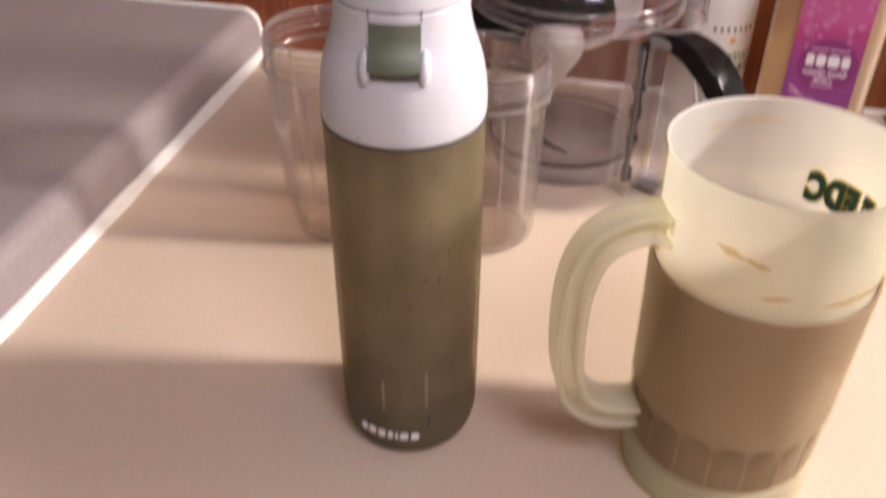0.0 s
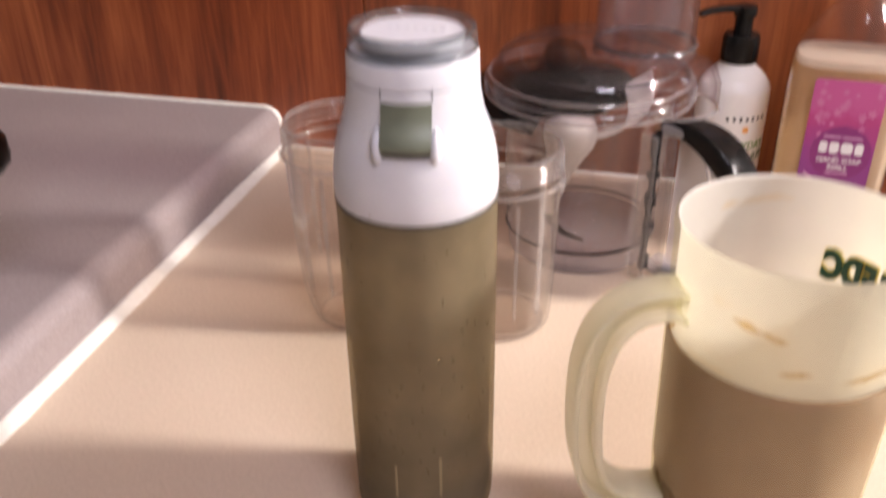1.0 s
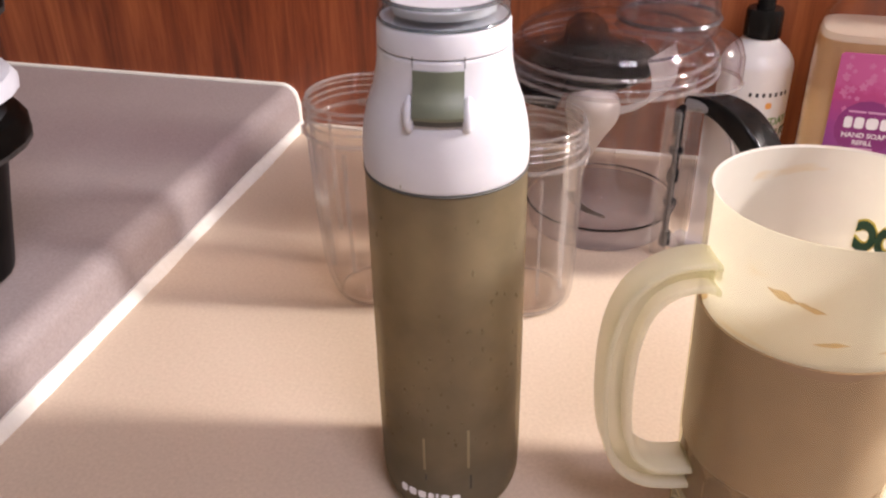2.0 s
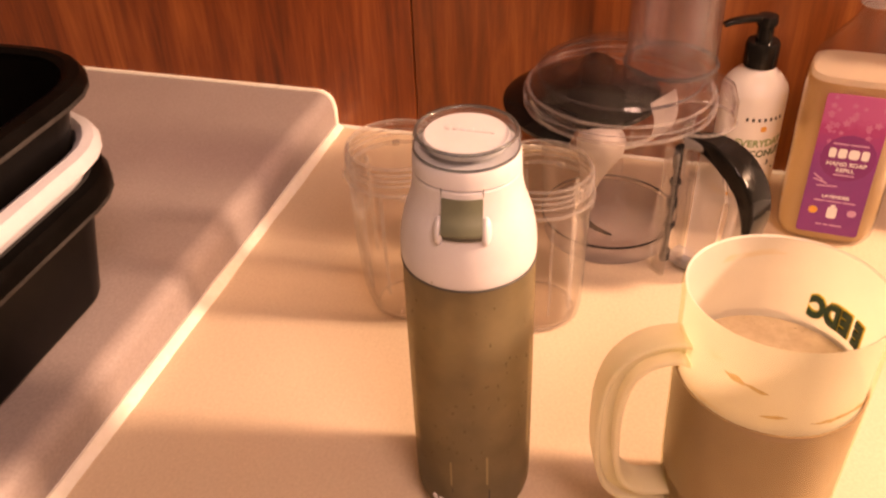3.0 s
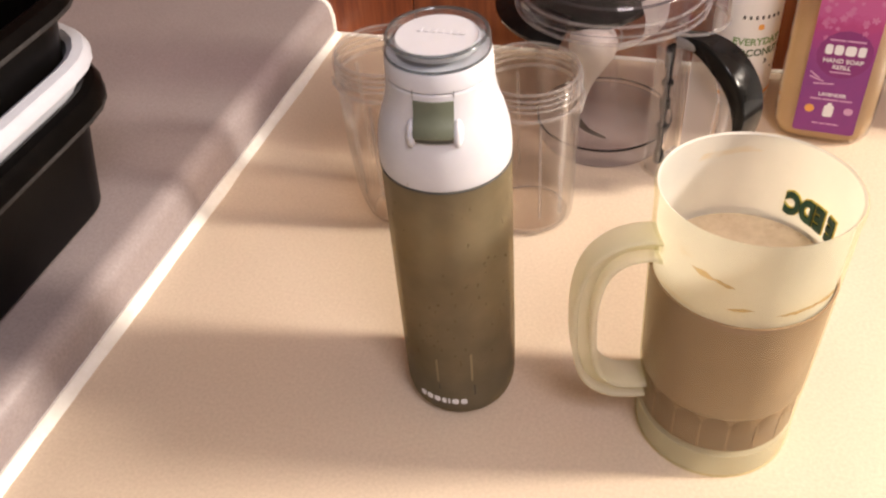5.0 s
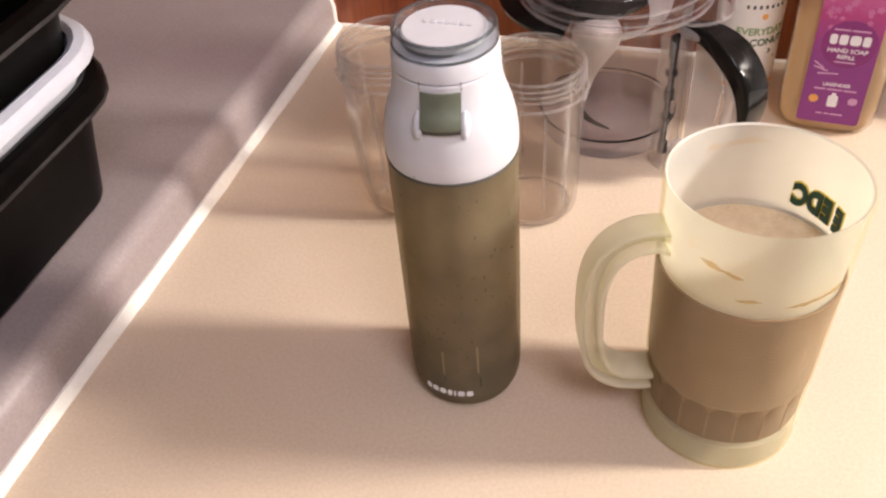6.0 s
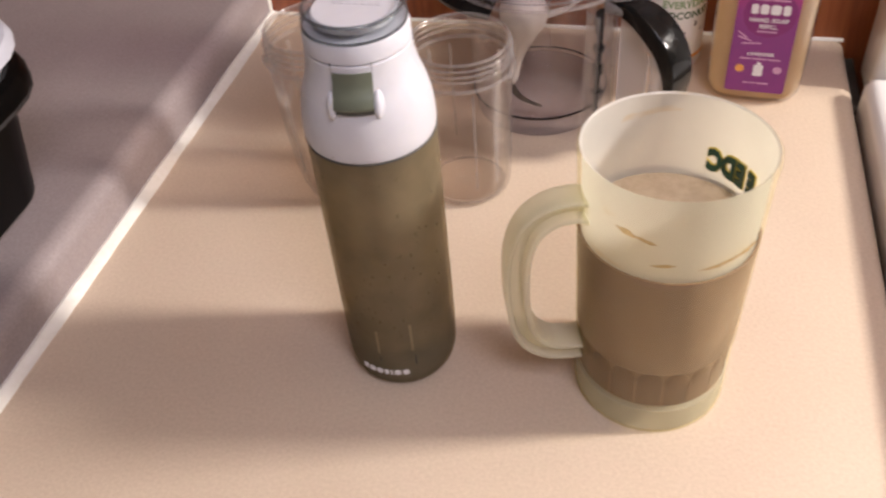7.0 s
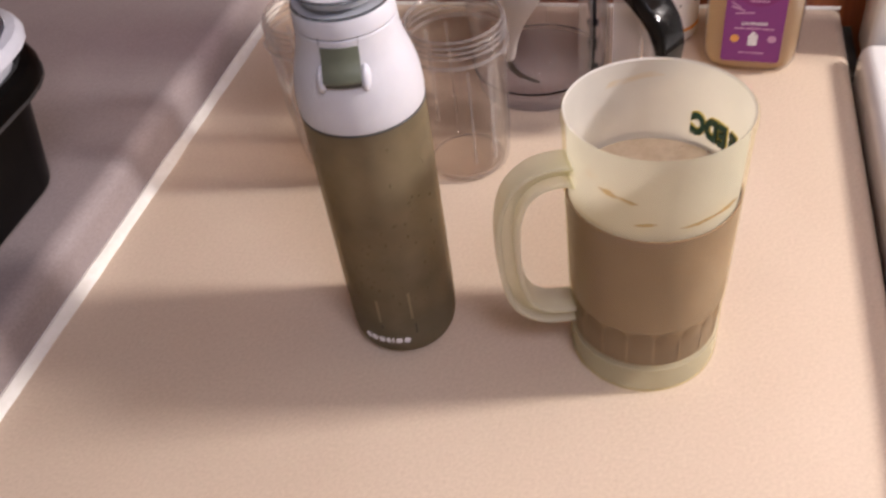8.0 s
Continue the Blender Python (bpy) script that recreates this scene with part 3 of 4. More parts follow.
for i in range(80):
    turn, z, size = random.uniform(-165, -15), random.triangular(0.045, 0.20, 0.07), random.uniform(0.0003, 0.0009)
    bm = bmesh.new()
    bmesh.ops.create_icosphere(bm, subdivisions=1, radius=1.0)
    for v in bm.verts:
        q = 0.0356 + 0.0003 * v.co.x
        b = radians(turn) + v.co.y * size / 0.036
        v.co = Vector((q * math.cos(b), q * math.sin(b), z + v.co.z * size * random.Random(i).uniform(1.0, 2.6)))
    drops.append(bm)
tagged(part("condensation", join(*drops), BEAD, bottle, "beads of water"), kind="stuff")

# ---- the mug ----
mug = thing("mug", pose(0.1612, 0.004, 0.0), "frosted plastic mug two-thirds full of milky coffee", "mug")


def squeeze(bm):
    """The mug widens to a mouth that is a little oval and stands slightly taller than a true round one."""
    for v in bm.verts:
        grow = 0.970 + 0.09 * max(0.0, v.co.z)
        v.co.x *= grow
        v.co.y *= grow
        u = max(0.0, (v.co.z - 0.136) / 0.045)
        v.co.x *= 1 - 0.012 * u
        v.co.y *= 1 - 0.085 * u
        v.co.z += 0.0055 * u
    return bm


outer = [(0.0, 0.004), (0.040, 0.004), (0.0455, 0.0), (0.0480, 0.0008), (0.0486, 0.005), (0.0484, 0.024), (0.0484, 0.052), (0.0492, 0.056), (0.0500, 0.10), (0.0513, 0.15), (0.0520, 0.172),
         (0.0528, 0.1765), (0.0527, 0.1800), (0.0515, 0.1812)]
inner = [(0.0502, 0.1802), (0.0494, 0.172), (0.0488, 0.150), (0.0474, 0.10), (0.0464, 0.058), (0.0450, 0.052), (0.0446, 0.026), (0.0425, 0.0225), (0.0, 0.0225)]
part("outer_wall", squeeze(lathe(curve_profile(outer[:3], 1) + outer[3:], 80)), MUG_SKIN, mug, "translucent cream wall")
part("inner_wall", squeeze(lathe([(0.0514, 0.1810)] + inner, 80)), MUG_CORE, mug)
part("base_block", squeeze(lathe([(0.0, 0.0045), (0.0445, 0.0046), (0.0472, 0.0020), (0.0479, 0.006), (0.0478, 0.0215), (0.0, 0.0218)], 64)), frosted("mug_base_frost", (0.97, 0.965, 0.93), (0.93, 0.92, 0.87), 0.52, 0.5, 0.2), mug)
# the coffee fills the wall's inside; its lower part is narrowed by flutes
coffee_low = lathe([(0.0, 0.0228), (0.043, 0.0230), (0.0466, 0.0255), (0.0468, 0.0400), (0.0470, 0.0535), (0.0465, 0.0548), (0.0, 0.0548)], 144)
for v in coffee_low.verts:
    if v.co.z > 0.05 and math.hypot(v.co.x, v.co.y) > 0.04:
        v.co.z -= 0.0065 * (1 - abs(math.sin(9 * math.atan2(v.co.y, v.co.x)))) ** 1.5
part("lower_coffee", squeeze(coffee_low), COFFEE_DARK, mug, "darker coffee at the bottom")
liquid = [(0.0, 0.0300), (0.0464, 0.0300), (0.0466, 0.0552), (0.0474, 0.0556), (0.0484, 0.0575), (0.0492, 0.10), (0.0499, 0.1270), (0.0501, 0.1330), (0.0490, 0.1332), (0.0486, 0.1286), (0.0, 0.1285)]
part("coffee", squeeze(lathe(liquid, 80)), COFFEE, mug, "milky brown coffee")
random.seed(5)
bubbles = []
part("coffee_surface", squeeze(lathe([(0.0, 0.1290), (0.0484, 0.1290), (0.0484, 0.1296), (0.0, 0.1294)], 72)), FOAM, mug, "tan frothy surface of the coffee")
for i in range(30):
    a, q, s = random.uniform(20, 160), random.uniform(0.040, 0.0465), random.uniform(0.0004, 0.0010)
    bm = bmesh.new()
    bmesh.ops.create_icosphere(bm, subdivisions=1, radius=s)
    for v in bm.verts:
        v.co = Vector((v.co.x + q * math.cos(radians(a)), v.co.y + q * math.sin(radians(a)), v.co.z * 0.6 + 0.1297))
    bubbles.append(bm)
tagged(part("foam_bubbles", squeeze(join(*bubbles)), FOAM, mug), kind="stuff")
for i in range(18):
    a = 20 * i
    part("flute", squeeze(patch(0.0470, a - 0.8, a + 0.8, 0.026, 0.0478, 0.0002, 3)), COFFEE, mug)
# handle: an outer and an inner flange on a thin web, on the side away from the cooker
H = pose(0, 0, 0, 0, 0, 18)
loop = smooth_path([(-0.0455, 0, 0.1460), (-0.053, 0, 0.1488), (-0.065, 0, 0.1465), (-0.0742, 0, 0.1375), (-0.0790, 0, 0.121), (-0.0800, 0, 0.099), (-0.0786, 0, 0.076),
                    (-0.0740, 0, 0.0585), (-0.0650, 0, 0.0492), (-0.055, 0, 0.0468), (-0.0460, 0, 0.0465)], 5)


def inset_loop(deep):
    """The handle's line, moved towards the middle of its opening."""
    out = []
    for k, p in enumerate(loop):
        along = (loop[min(k + 1, len(loop) - 1)] - loop[max(k - 1, 0)]).normalized()
        out.append(p + Vector((-along.z, 0, along.x)) * -deep)
    return out


part("handle", sweep(loop, rounded(0.0200, 0.0036, 0.0015, 3), up=Vector((0, 1, 0))), MUG_SOLID, mug, "milky loop handle", at=H)
part("handle_web", sweep(inset_loop(0.0052), rounded(0.0060, 0.0078, 0.0015, 3), up=Vector((0, 1, 0))), MUG_SOLID, mug, at=H)
part("handle_flange", sweep(inset_loop(0.0104), rounded(0.0175, 0.0032, 0.0014, 3), up=Vector((0, 1, 0))), MUG_SOLID, mug, at=H)


# printed letters on the far wall, seen from behind through the plastic
def mirrored(letter, bearing, bold, r):
    bm = lettering(letter, 0.0178, 0.0004, None, bold)
    for v in bm.verts:
        a = radians(bearing) + v.co.x * 0.70 / r
        q = r + v.co.y * 1.0
        v.co = Vector((q * math.cos(a), q * math.sin(a), 0.1445 + v.co.z * 0.98))
    return squeeze(bm)


for letter, bearing in (("C", 60.5), ("D", 49.0), ("E", 38.0), ("E", 26.0)):
    part("yellow_outline", mirrored(letter, bearing, 0.0018, 0.0478), PRINT_YELLOW, mug)
    part("green_letter", mirrored(letter, bearing, 0.0011, 0.0469), PRINT_GREEN, mug, "dark green printed letter seen from behind")
for a0, a1, z0, z1 in ((-122, -108, 0.1575, 0.1615), (-110, -96, 0.1563, 0.1590), (-72, -43, 0.1425, 0.1450), (-50, -28, 0.1440, 0.1475), (-99, -84, 0.1440, 0.1462), (196, 205, 0.163, 0.172)):
    bm = patch(0.0507, a0, a1, z0, z1, 0.0009, 10)
    for v in bm.verts:
        r = math.hypot(v.co.x, v.co.y)
        along = (math.degrees(math.atan2(v.co.y, v.co.x)) % 360 - (a0 + a1) / 2 % 360) / (a1 - a0) * 2
        v.co.z = (z0 + z1) / 2 + (v.co.z - (z0 + z1) / 2) * max(0.08, 1 - along * along) * (0.75 + 0.6 * noise.noise(v.co * 420))
        wall = 0.0500 + (v.co.z - 0.10) * 0.0274
        k = (wall + 0.0003 + 0.0002 * noise.noise(v.co * 900)) / r
        v.co = Vector((v.co.x * k, v.co.y * k, v.co.z + 0.0004 * noise.noise(v.co * 200) - 0.00035 * (math.degrees(math.atan2(v.co.y, v.co.x)) - (a0 + a1) / 2) * (1 if a0 < -100 else -0.4) * 0.5))
    part("coffee_stain", squeeze(bm), COFFEE_STAIN, mug)


# ---- clear blender cups ----
def blender_cup(m, height, r, label, foot=0.74, turn_in=0.017):
    cup = thing("blender_cup", m, label, "cup", "blender cups")
    k = foot / 0.74
    low = [(r * 0.74 * k, 0.0), (r * 0.80 * k, 0.0012), (r * (0.85 * k + 0.01), 0.004), (r * (0.45 * k + 0.43), turn_in * 0.55), (r * (0.2 * k + 0.69), turn_in)]
    out = [(0.0, 0.0012)] + low + [(r * 0.93, height * 0.5), (r * 0.955, height - 0.024), (r * 0.955, height - 0.0225),
           (r, height - 0.0218), (r, height - 0.0200), (r * 0.945, height - 0.0190), (r * 0.945, height - 0.001), (r * 0.93, height),
           (r * 0.905, height), (r * 0.895, height - 0.002), (r * 0.895, height - 0.022), (r * 0.875, height * 0.5)] + [(q * 0.94, z + 0.0042) for q, z in reversed(low)] + [(0.0, 0.0048)]
    part("wall", lathe(out, 64), CLEAR, cup)
    for z in (0.0045, 0.0090, 0.0135):
        part("thread", ring(r * 0.958, 0.0010, height - z, 64, 0.0008), CLEAR_EDGE, cup)
    part("collar", ring(r * 0.985, 0.0014, height - 0.021, 64, 0.0016), CLEAR_EDGE, cup)
    part("lip", ring(r * 0.915, 0.0013, height - 0.0006, 64, 0.0012), CLEAR_EDGE, cup)
    for a in (0, 27, 90, 117, 180, 207, 270, 297):
        rib = bmesh.new()
        cols = []
        for q, z in [(r * (0.2 * k + 0.70) + 0.0008, turn_in + 0.004), (r * 0.935, height * 0.5), (r * 0.958, height - 0.026)]:
            cols.append([rib.verts.new((q + dq, w, z)) for dq, w in ((-0.0018, -0.0009), (0.0006, -0.0009), (0.0006, 0.0009), (-0.0018, 0.0009))])
        for lo, hi in zip(cols, cols[1:]):
            for i in range(4):
                rib.faces.new((lo[i], lo[(i + 1) % 4], hi[(i + 1) % 4], hi[i]))
        rib.faces.new(cols[0])
        rib.faces.new(cols[-1])
        part("rib", rib, CLEAR_EDGE, cup, at=pose(0, 0, 0, 0, 0, a + 10))
        if a % 90:
            continue
        lug = box(r * 0.97, r * 1.04, -0.003, 0.003, height - 0.0245, height - 0.0195, 0.0008, 2)
        part("lug", lug, CLEAR_EDGE, cup, at=pose(0, 0, 0, 0, 0, a + 62))
    part("foot_ring", ring(r * foot, 0.0010, 0.0013), CLEAR_EDGE, cup)
    return cup


blender_cup(pose(0.0055, 0.182, 0.0004, 0, 0, -75), 0.133, 0.0405, "clear plastic blender cup with a threaded mouth, upright")
blender_cup(pose(-0.0975, 0.166, 0.0004, 0, 0, 140), 0.1475, 0.0405, "taller clear plastic blender cup with a threaded mouth", 0.60, 0.030)

# ---- the food processor bowl ----
bowl = thing("food_processor_bowl", pose(0.0475, 0.306, 0.0), "clear food processor bowl with lid, chute and black handle", "food processor")
rb = 0.0585
wall = [(0.0, 0.018), (rb - 0.004, 0.018), (rb, 0.020), (rb + 0.002, 0.06), (rb + 0.006, 0.128), (rb + 0.008, 0.132), (rb + 0.005, 0.133), (rb + 0.003, 0.128), (rb - 0.001, 0.06), (rb - 0.003, 0.023), (0.0, 0.0205)]
part("wall", lathe(wall, 72), CLEAR_TINTED, bowl)
part("base", lathe([(0.0, 0.0005), (rb - 0.006, 0.0), (rb - 0.002, 0.001), (rb - 0.001, 0.0172), (0.0, 0.0175)], 72), CLEAR_GREY, bowl, "smoky base ring")
part("base_line", ring(rb + 0.0004, 0.0009, 0.0200), BLACK_GLOSS, bowl)
part("spindle", lathe([(0.0, 0.021), (0.016, 0.021), (0.0145, 0.030), (0.010, 0.034), (0.009, 0.07), (0.0, 0.071)], 40), CLEAR_TINTED, bowl)
# white blade hub leaning inside, with its curved steel blades
hub = part("blade_hub", lathe(curve_profile([(0.0, 0.0), (0.0055, 0.0), (0.0062, 0.016), (0.0085, 0.032), (0.0140, 0.050), (0.0185, 0.062), (0.0195, 0.069)], 4) + [(0.0190, 0.0735), (0.0165, 0.0785), (0.0115, 0.0825), (0.0060, 0.0845), (0.0, 0.0850)], 48),
           BLADE_WHITE, bowl, "white tapered blade hub", at=pose(-0.0205, -0.036, 0.0430, 4, 11, 0))
for reach in (((-0.026, -0.024, 0.050), (-0.022, -0.032, 0.038), (-0.010, -0.041, 0.029), (0.008, -0.045, 0.0245)),):
    part("steel_blade", sweep(smooth_path(reach, 4), lambda u: [(w * (1 - 0.85 * u), h) for w, h in ((-0.0055, -0.0005), (0.0055, -0.0005), (0.0055, 0.0005), (-0.0055, 0.0005))], up=Vector((0.45, 0.2, 0.86))), STEEL, bowl, "curved dark steel blade")
sheet = sweep(smooth_path([(0.036, -0.034, 0.152), (0.040, -0.040, 0.140), (0.038, -0.042, 0.126), (0.028, -0.043, 0.117), (0.012, -0.044, 0.111), (-0.006, -0.045, 0.107)], 4), lambda u: [(w * (1 - 0.35 * u), h) for w, h in ((-0.011, -0.0008), (0.011, -0.0008), (0.011, 0.0008), (-0.011, 0.0008))], up=Vector((0.8, 0.2, 0.55)))
part("pusher_flap", sheet, BLADE_WHITE, bowl, "cream plastic flap under the lid")
# lid with its feed chute
rl = 0.0775
lidp = [(0.0, 0.1672), (0.044, 0.1670), (0.056, 0.1645), (0.066, 0.1580), (0.0720, 0.1490), (rl - 0.004, 0.1435), (rl, 0.1425), (rl, 0.1300), (rl - 0.002, 0.1295), (rl - 0.003, 0.1410), (rl - 0.007, 0.1440), (0.0695, 0.1490), (0.0640, 0.1565), (0.0550, 0.1622), (0.044, 0.1645), (0.0, 0.1648)]
part("lid", lathe(lidp, 80), CLEAR_LID, bowl, "clear domed lid")
part("lid_rim", ring(rl, 0.0014, 0.1305, 80, 0.0017), CLEAR_EDGE, bowl)
part("lid_bead", ring(rl - 0.003, 0.0015, 0.1432, 80, 0.0014), CLEAR_EDGE, bowl)
part("lid_bead", ring(rl - 0.0115, 0.0012, 0.1535, 80, 0.0012), SMOKE_EDGE, bowl)
part("lid_bead", ring(rl + 0.0004, 0.0008, 0.1370, 80, 0.0007), CLEAR_GREY, bowl)
chute = [(0.0365, 0.148), (0.0345, 0.153), (0.0335, 0.26), (0.0325, 0.2605), (0.0315, 0.26), (0.0322, 0.153), (0.0335, 0.148)]
part("chute", lathe(chute, 64, True), CHUTE_SMOKE, bowl, "tall clear feed chute", at=pose(0.038, -0.012, 0.0165))
part("chute_ring", ring(0.0350, 0.0018, 0.1550), SMOKE_EDGE, bowl, at=pose(0.038, -0.012, 0.0165))
part("pusher", lathe([(0.0, 0.166), (0.020, 0.166), (0.0235, 0.170), (0.0245, 0.25), (0.0235, 0.25), (0.0225, 0.171), (0.0, 0.169)], 40), CLEAR_TINTED, bowl, at=pose(0.038, -0.012, 0.0165))
lobe = [(0.0, 0.1640), (0.018, 0.1630), (0.0260, 0.1580), (0.0300, 0.1480), (0.0305, 0.1310), (0.0290, 0.1290), (0.0278, 0.1310), (0.0275, 0.1470), (0.0240, 0.1555), (0.0, 0.1610)]
part("lid_lobe", lathe(lobe, 48), CLEAR_LID, bowl, "clear locking lobe of the lid", at=pose(0.063, -0.022, 0.0008))
part("lobe_rim", ring(0.0300, 0.0014, 0.1302, 48), CLEAR_EDGE, bowl, at=pose(0.063, -0.022, 0))
for i in range(5):
    a = 72 * i + 58 + 9 * (i % 2)
    part("skirt_rib", box(rl - 0.0006, rl + 0.0016, -0.0006, 0.0008, 0.1310, 0.1420, 0.0005, 1), CLEAR_EDGE, bowl, at=pose(0, 0, 0, 0, 0, a))
# black dough tool lying under the lid
disc = [(0.0, -0.010), (0.048, -0.011), (0.0515, -0.008), (0.0525, -0.003), (0.048, 0.0015), (0.037, 0.0045), (0.027, 0.008), (0.020, 0.013), (0.0, 0.014)]
part("dough_tool", lathe(disc, 56), BLACK_GLOSS, bowl, "black plastic mixing tool", at=pose(-0.018, 0.004, 0.1335, 2, -3, 0))
part("tool_knob", lathe(curve_profile([(0.017, -0.016), (0.0165, 0.004), (0.0140, 0.012), (0.008, 0.0165), (0.0, 0.0175)], 4), 40), BLACK_GLOSS, bowl, at=pose(-0.020, 0.004, 0.1475, 0, 6, 0))
apron = lathe([(0.046, 0.1335), (0.062, 0.1310), (0.076, 0.1265), (0.0835, 0.1215), (0.0820, 0.1175), (0.077, 0.1190), (0.062, 0.1235), (0.045, 0.1265)], 56, True, 112, 258)
part("tool_apron", apron, BLACK_GLOSS, bowl, "curved black skirt of the mixing tool", at=pose(-0.014, 0.010, 0.001))
# handle, clear inside and black on the outer side
HB = pose(0.0105, -0.001, 0, 0, 0, -34)
HR = pose(0.0085, -0.002, 0, 0, 0, -47)
inner_loop = smooth_path([(0.062, 0, 0.1180), (0.078, 0, 0.1200), (0.094, 0, 0.1150), (0.106, 0, 0.1020), (0.112, 0, 0.0820), (0.112, 0, 0.0600), (0.108, 0, 0.0350), (0.098, 0, 0.0140), (0.080, 0, 0.0080), (0.0600, 0, 0.0080)], 5)
part("handle_inner", sweep(inner_loop, rounded(0.020, 0.009, 0.003, 3), up=Vector((0, 1, 0))), HANDLE_FROST, bowl, "clear inner handle", at=HB)
grip = smooth_path([(0.058, 0, 0.1190), (0.070, 0, 0.1205), (0.086, 0, 0.1205), (0.104, 0, 0.1135), (0.1195, 0, 0.0990), (0.1265, 0, 0.0830), (0.1280, 0, 0.0680), (0.1265, 0, 0.0540)], 5)
part("handle_grip", sweep(grip, lambda u: rounded(0.011 + 0.016 * min(1, u * 2.4), 0.0060 + 0.0095 * math.sin(math.pi * min(1, u * 1.1)), 0.0027, 4), up=Vector((0, 1, 0))), BLACK_GLOSS, bowl, "glossy black handle grip", at=HB)
part("latch_rod", sweep(smooth_path([(0.0655, 0.002, 0.120), (0.0648, 0.002, 0.09), (0.0638, 0.002, 0.05), (0.0630, 0.002, 0.012)], 5), rounded(0.005, 0.0035, 0.0012, 2), up=Vector((0, 1, 0))), BLACK_GLOSS, bowl, "black latch rod", at=HR)
for z, h in ((0.108, 0.020), (0.086, 0.006), (0.066, 0.011), (0.045, 0.005), (0.014, 0.013)):
    part("latch_block", box(0.0610, 0.0690 - h * 0.15, -0.003 + h * 0.1, 0.006 - h * 0.05, z - h / 2, z + h / 2, 0.0012), BLACK_GLOSS, bowl, at=HR)
part("rod_channel", box(0.0600, 0.0735, -0.0085, 0.0095, 0.004, 0.118, 0.002), CLEAR_TINTED, bowl, at=HR)
for w in (-0.0095, 0.0085):
    part("channel_edge", box(0.0600, 0.0765, w, w + 0.0022, 0.003, 0.120, 0.0008, 1), CLEAR_EDGE, bowl, at=HR)
part("handle_panel", slab([(x, z) for x, z in ((0.072, 0.008), (0.092, 0.012), (0.098, 0.040), (0.100, 0.080), (0.094, 0.100), (0.082, 0.112), (0.072, 0.114))], -0.0012, 0.0012), HANDLE_FROST, bowl, "thin clear web inside the handle", smooth=False, at=HB @ Matrix.Rotation(radians(90), 4, "X"))
part("handle_foot", box(0.066, 0.083, -0.007, 0.007, 0.0003, 0.0065, 0.002), BLACK_GLOSS, bowl, at=HB)

# ---- white pump bottle ----
pump = thing("pump_bottle", pose(0.1585, 0.393, 0.0, 0, 0, 24), "white pump bottle with a black pump against the wood wall", "bottle")
r = 0.0285
prof = [(0.0, 0.001), (r - 0.004, 0.0), (r - 0.001, 0.002), (r, 0.006)] + [(r, 0.095)] + curve_profile([(r, 0.107), (r - 0.001, 0.113), (r - 0.006, 0.1210), (r - 0.013, 0.1275), (0.0125, 0.1320)], 4) + [(0.0, 0.132)]
part("body", lathe(prof, 64), SOAP_WHITE, pump)
part("collar", lathe([(0.0, 0.1315), (0.0142, 0.1315), (0.0148, 0.1330), (0.0145, 0.1510), (0.0132, 0.1535), (0.0, 0.1540)], 32), BLACK_GLOSS, pump, "ribbed black pump collar")
part("stem", lathe([(0.0, 0.153), (0.0072, 0.153), (0.0068, 0.169), (0.0, 0.169)], 24), BLACK_GLOSS, pump)
part("head", lathe([(0.0, 0.167), (0.0082, 0.167), (0.0092, 0.170), (0.0085, 0.1755), (0.0, 0.1765)], 28), BLACK_GLOSS, pump)
part("nozzle", sweep(smooth_path([(0.0, 0, 0.173), (-0.014, 0, 0.1740), (-0.030, 0, 0.1730), (-0.038, 0, 0.1705)], 4), lambda u: rounded(0.0105 - 0.004 * u, 0.0052 - 0.0012 * u, 0.0016, 3), up=Vector((0, 1, 0))), BLACK_GLOSS, pump)
part("brand_marks", bend(bars([0.0022] * 7, 0.0034, 0.0030), r + 0.0001), PRINT_DARK, pump, at=pose(0, 0, 0.0915))
part("orange_dot", bend(bars([0.005], 0.005, 0), r + 0.0001), PRINT_ORANGE, pump, at=pose(0, 0, 0.0825))
part("label_word", lettering("EVERYDAY", 0.0094, 0.0002, r + 0.0002, 0.0002), PRINT_LEAF, pump, "EVERYDAY", at=pose(0, 0, 0.0680))
part("label_word", lettering("COCONUT", 0.0094, 0.0002, r + 0.0002, 0.0002), PRINT_OLIVE, pump, "COCONUT", at=pose(0, 0, 0.0575))
part("dark_band", bend(bars([0.022], 0.0048, 0), r + 0.0001), PRINT_DARK, pump, at=pose(0, 0, 0.0480))
part("lower_print", bend(bars([0.014, 0.02], 0.0016, 0.004), r + 0.0001), PRINT_DARK, pump, at=pose(0, 0, 0.0400))
part("amber_band", patch(r + 0.0001, 0, 360, 0.012, 0.0155, 0.0003, 48), PRINT_ORANGE, pump)

# ---- amber soap refill bottle ----
refill = thing("soap_refill_bottle", pose(0.2335, 0.350, 0.0, 0, 0, -4), "clear refill bottle of amber hand soap with a purple label", "bottle")


def flask(rings_in, n=48, shrink=0.0):
    rings = []
    for w, d, z in rings_in:
        ringpts = []
        for i in range(n):
            a = 2 * math.pi * i / n
            c, s = math.cos(a), math.sin(a)
            e = 0.55 if z < 0.160 else 0.55 + 0.45 * min(1, (z - 0.160) / 0.025)
            ringpts.append(((w - shrink) * math.copysign(abs(c) ** e, c), (d - shrink) * math.copysign(abs(s) ** e, s), z))
        rings.append(ringpts)
    return loft(rings)


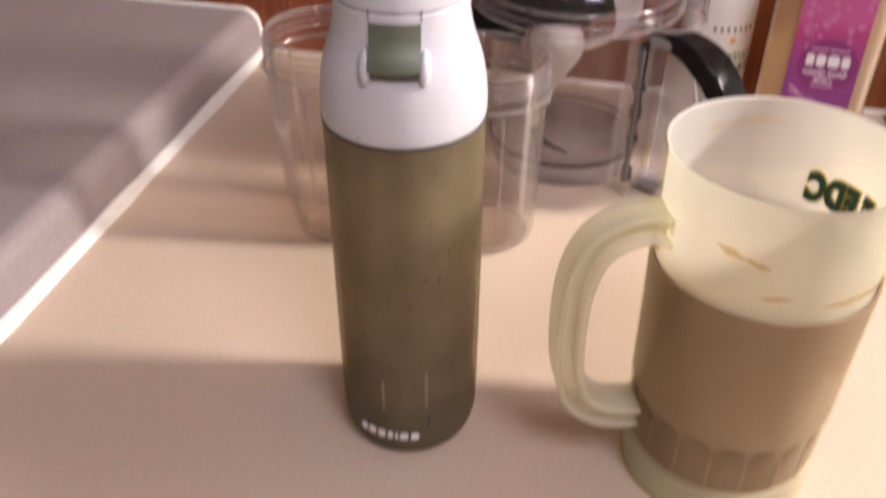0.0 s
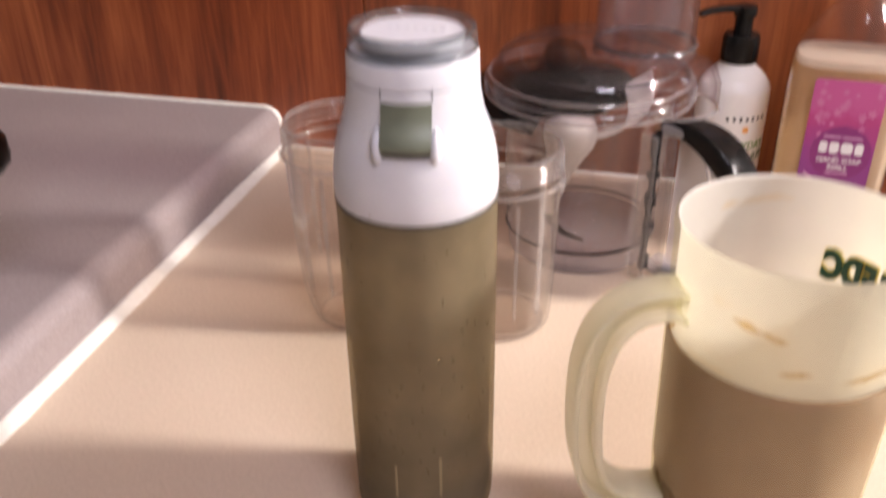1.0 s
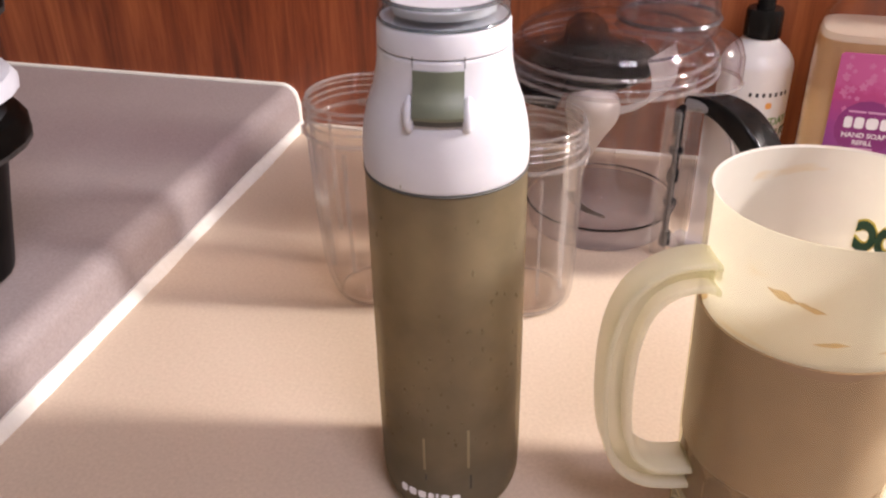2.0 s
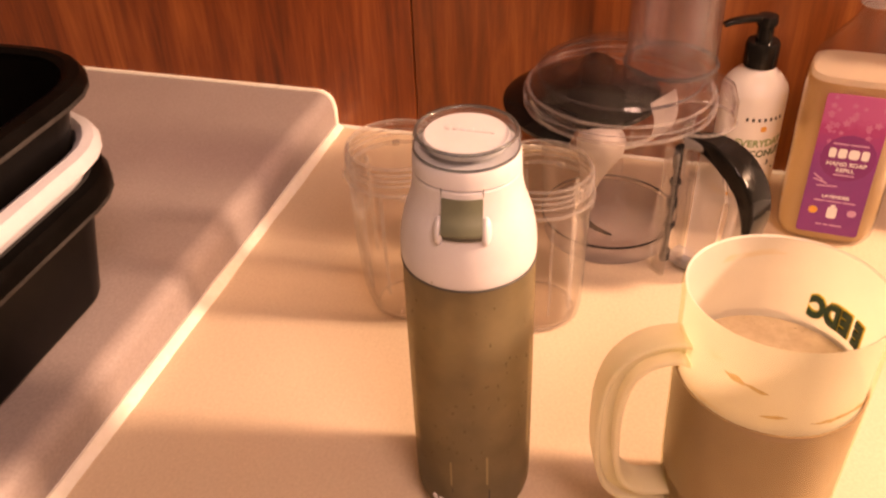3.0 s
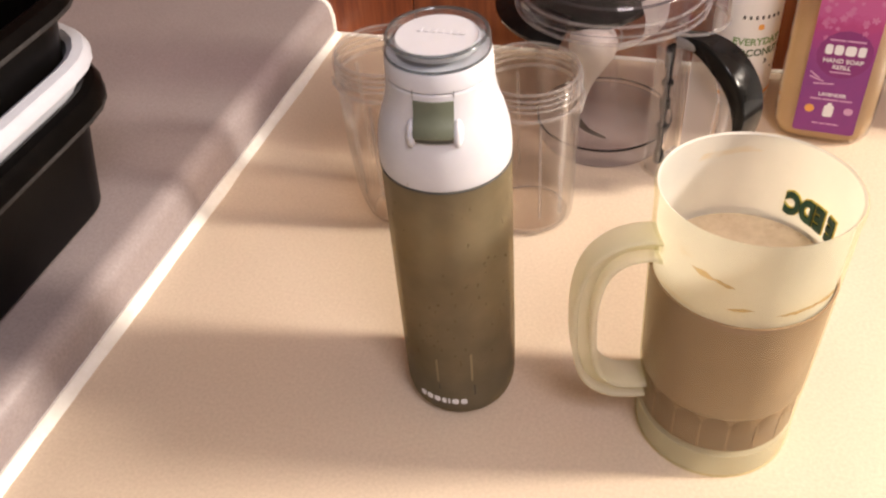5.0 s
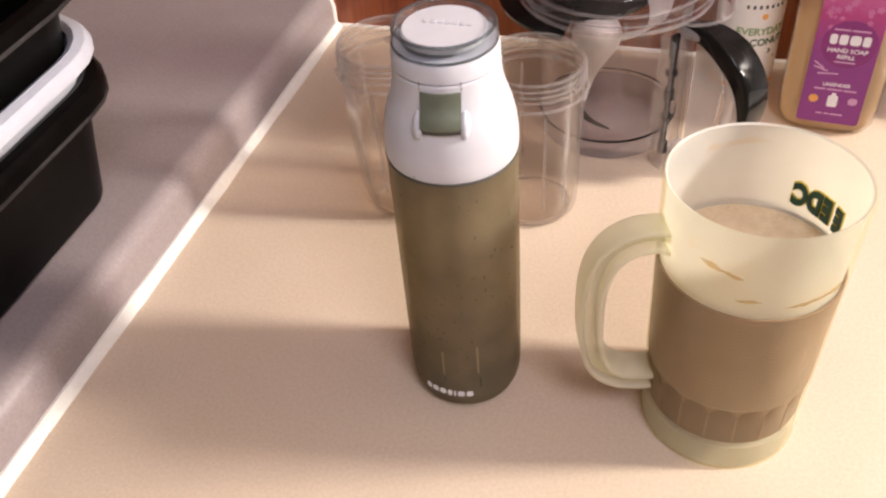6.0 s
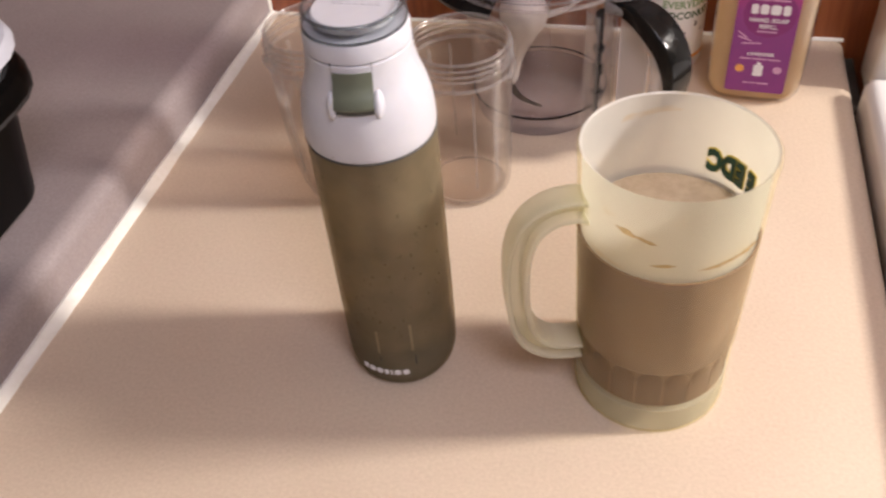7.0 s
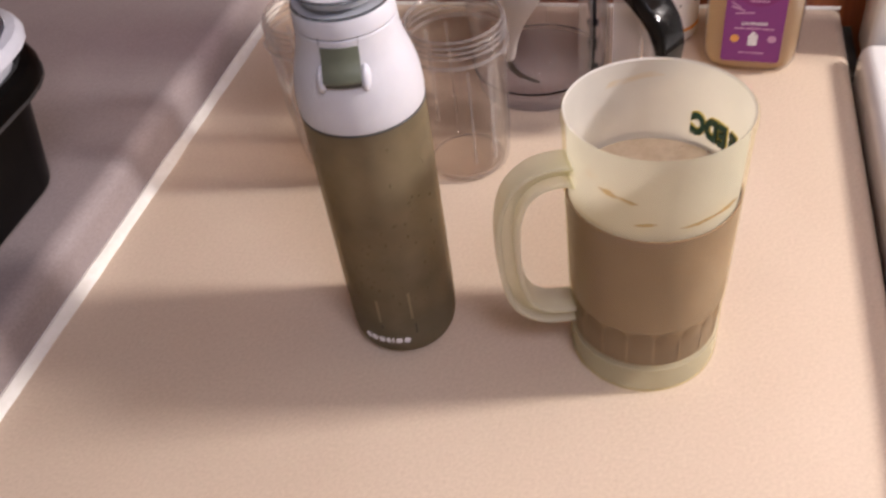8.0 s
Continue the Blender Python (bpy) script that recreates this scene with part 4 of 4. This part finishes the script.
shape = [(0.030, 0.022, 0.0), (0.0360, 0.0275, 0.003), (0.0395, 0.0305, 0.010), (0.0405, 0.0312, 0.020), (0.0410, 0.0315, 0.09), (0.0410, 0.0315, 0.142), (0.0400, 0.0310, 0.151), (0.0365, 0.0290, 0.162),
         (0.0295, 0.0245, 0.175), (0.0210, 0.0185, 0.187), (0.0140, 0.0135, 0.196), (0.0120, 0.0120, 0.201), (0.0120, 0.0120, 0.207)]
part("shell", flask(shape), CLEAR, refill, "clear bottle with sloping shoulders")
part("soap", flask([(w, d, z + 0.002) for w, d, z in shape[:5]] + [(0.0410, 0.0315, 0.142), (0.0401, 0.0310, 0.1505)], shrink=0.0016), SOAP_AMBER, refill, "cloudy amber liquid soap")
part("soap_froth", flask([(0.0401, 0.0310, 0.1507), (0.0388, 0.0302, 0.1555)], shrink=0.0018), frosted("pale_froth", (0.95, 0.9, 0.82), (0.86, 0.79, 0.70), 0.2, 0.5, 0.4), refill)
part("cap", lathe([(0.0, 0.2075), (0.0142, 0.2075), (0.0145, 0.209), (0.0142, 0.2225), (0.013, 0.224), (0.0, 0.224)], 32), CLEAR_GREY, refill)
LY, LABEL_X, LABEL_Z = -0.0322, 0.002, -0.0105


def flat(bm, x, z, dy=0.0):
    bmesh.ops.translate(bm, vec=(x + LABEL_X, LY - dy, z + LABEL_Z), verts=bm.verts)
    return bm


def panel(w, h, r_, depth):
    bm = slab(rounded(w, h, r_, 4), 0, depth)
    for v in bm.verts:
        v.co = Vector((v.co.x, -v.co.z, v.co.y))
    return bm


label = part("label", flat(panel(0.0490, 0.130, 0.003, 0.0006), -0.0015, 0.0905), LABEL_PRINT, refill, "purple paper label")
random.seed(11)
blooms = []
for i in range(26):
    cx, cz, s = random.uniform(-0.023, 0.020), random.uniform(0.113, 0.153), random.uniform(0.0016, 0.0034)
    turn = random.uniform(0, 6.28)
    pts = [(cx + s * (0.45 + 0.55 * abs(math.cos(2.5 * (a - turn)))) * math.cos(a), cz + s * (0.45 + 0.55 * abs(math.cos(2.5 * (a - turn)))) * math.sin(a)) for a in (radians(18 * k) for k in range(20))]
    bm = slab(pts, 0, 0.00004)
    for v in bm.verts:
        v.co = Vector((v.co.x + LABEL_X, LY - 0.0006 - v.co.z - 0.00001 * i, v.co.y + LABEL_Z))
    blooms.append(bm)
tagged(part("blossoms", join(*blooms), BLOSSOM, label, smooth=False), kind="stuff")
part("roundel", flat(panel(0.0425, 0.0425, 0.0212, 0.0001), 0.0005, 0.1000, 0.00064), LABEL_DEEP, label, "deep purple disc")
part("brand_shapes", flat(bars([0.0056, 0.0066, 0.0082, 0.0058], 0.0088, 0.0014, 0.0001), 0.0005, 0.1040, 0.00078), PRINT_WHITE, label, "bold white shapes")
part("small_print", flat(bars([0.012, 0.014], 0.0014, 0.001, 0.0001), 0.0005, 0.1125, 0.00078), PRINT_PINK, label)
part("label_word", flat(lettering("HAND SOAP", 0.0054, 0.0001, None, 0.0001), 0.0005, 0.0942, 0.0008), PRINT_WHITE, label, "HAND SOAP")
part("label_word", flat(lettering("REFILL", 0.0050, 0.0001, None, 0.0001), 0.0005, 0.0885, 0.0008), PRINT_WHITE, label, "REFILL")
part("small_print", flat(bars([0.016], 0.0013, 0.001, 0.0001), 0.0005, 0.0840, 0.00078), PRINT_PINK, label)
part("label_word", flat(lettering("LAVENDER", 0.0044, 0.0001, None, 0.0001), -0.001, 0.0625, 0.00064), PRINT_WHITE, label, "LAVENDER")
part("small_print", flat(bars([0.009, 0.012, 0.010], 0.0014, 0.001, 0.0001), -0.001, 0.0580, 0.0006), PRINT_PINK, label)
part("small_print", flat(bars([0.005, 0.004, 0.010], 0.0014, 0.001, 0.0001), -0.001, 0.0345, 0.0006), PRINT_PINK, label)
part("icon", flat(panel(0.0075, 0.0075, 0.0037, 0.0001), -0.0160, 0.0480, 0.0006), PRINT_ORANGE, label, "orange fruit picture")
part("icon", flat(panel(0.0078, 0.0110, 0.0016, 0.0001), -0.001, 0.0470, 0.0006), PRINT_WHITE, label, "white bottle picture")
part("icon_top", flat(panel(0.0036, 0.0030, 0.0008, 0.0001), -0.001, 0.0535, 0.0006), PRINT_WHITE, label)
part("icon", flat(panel(0.0072, 0.0066, 0.0030, 0.0001), 0.0145, 0.0485, 0.0006), PRINT_PINK, label, "pale leaf picture")
for x, z, w, t in ((-0.016, 0.0765, 0.012, 18), (-0.010, 0.0725, 0.016, -4), (-0.018, 0.0800, 0.010, 35)):
    bm = panel(w, 0.0013, 0.0006, 0.0001)
    bmesh.ops.rotate(bm, matrix=Matrix.Rotation(radians(t), 3, "Y"), verts=bm.verts)
    part("sprig", flat(bm, x, z, 0.0006), PRINT_PINK, label)
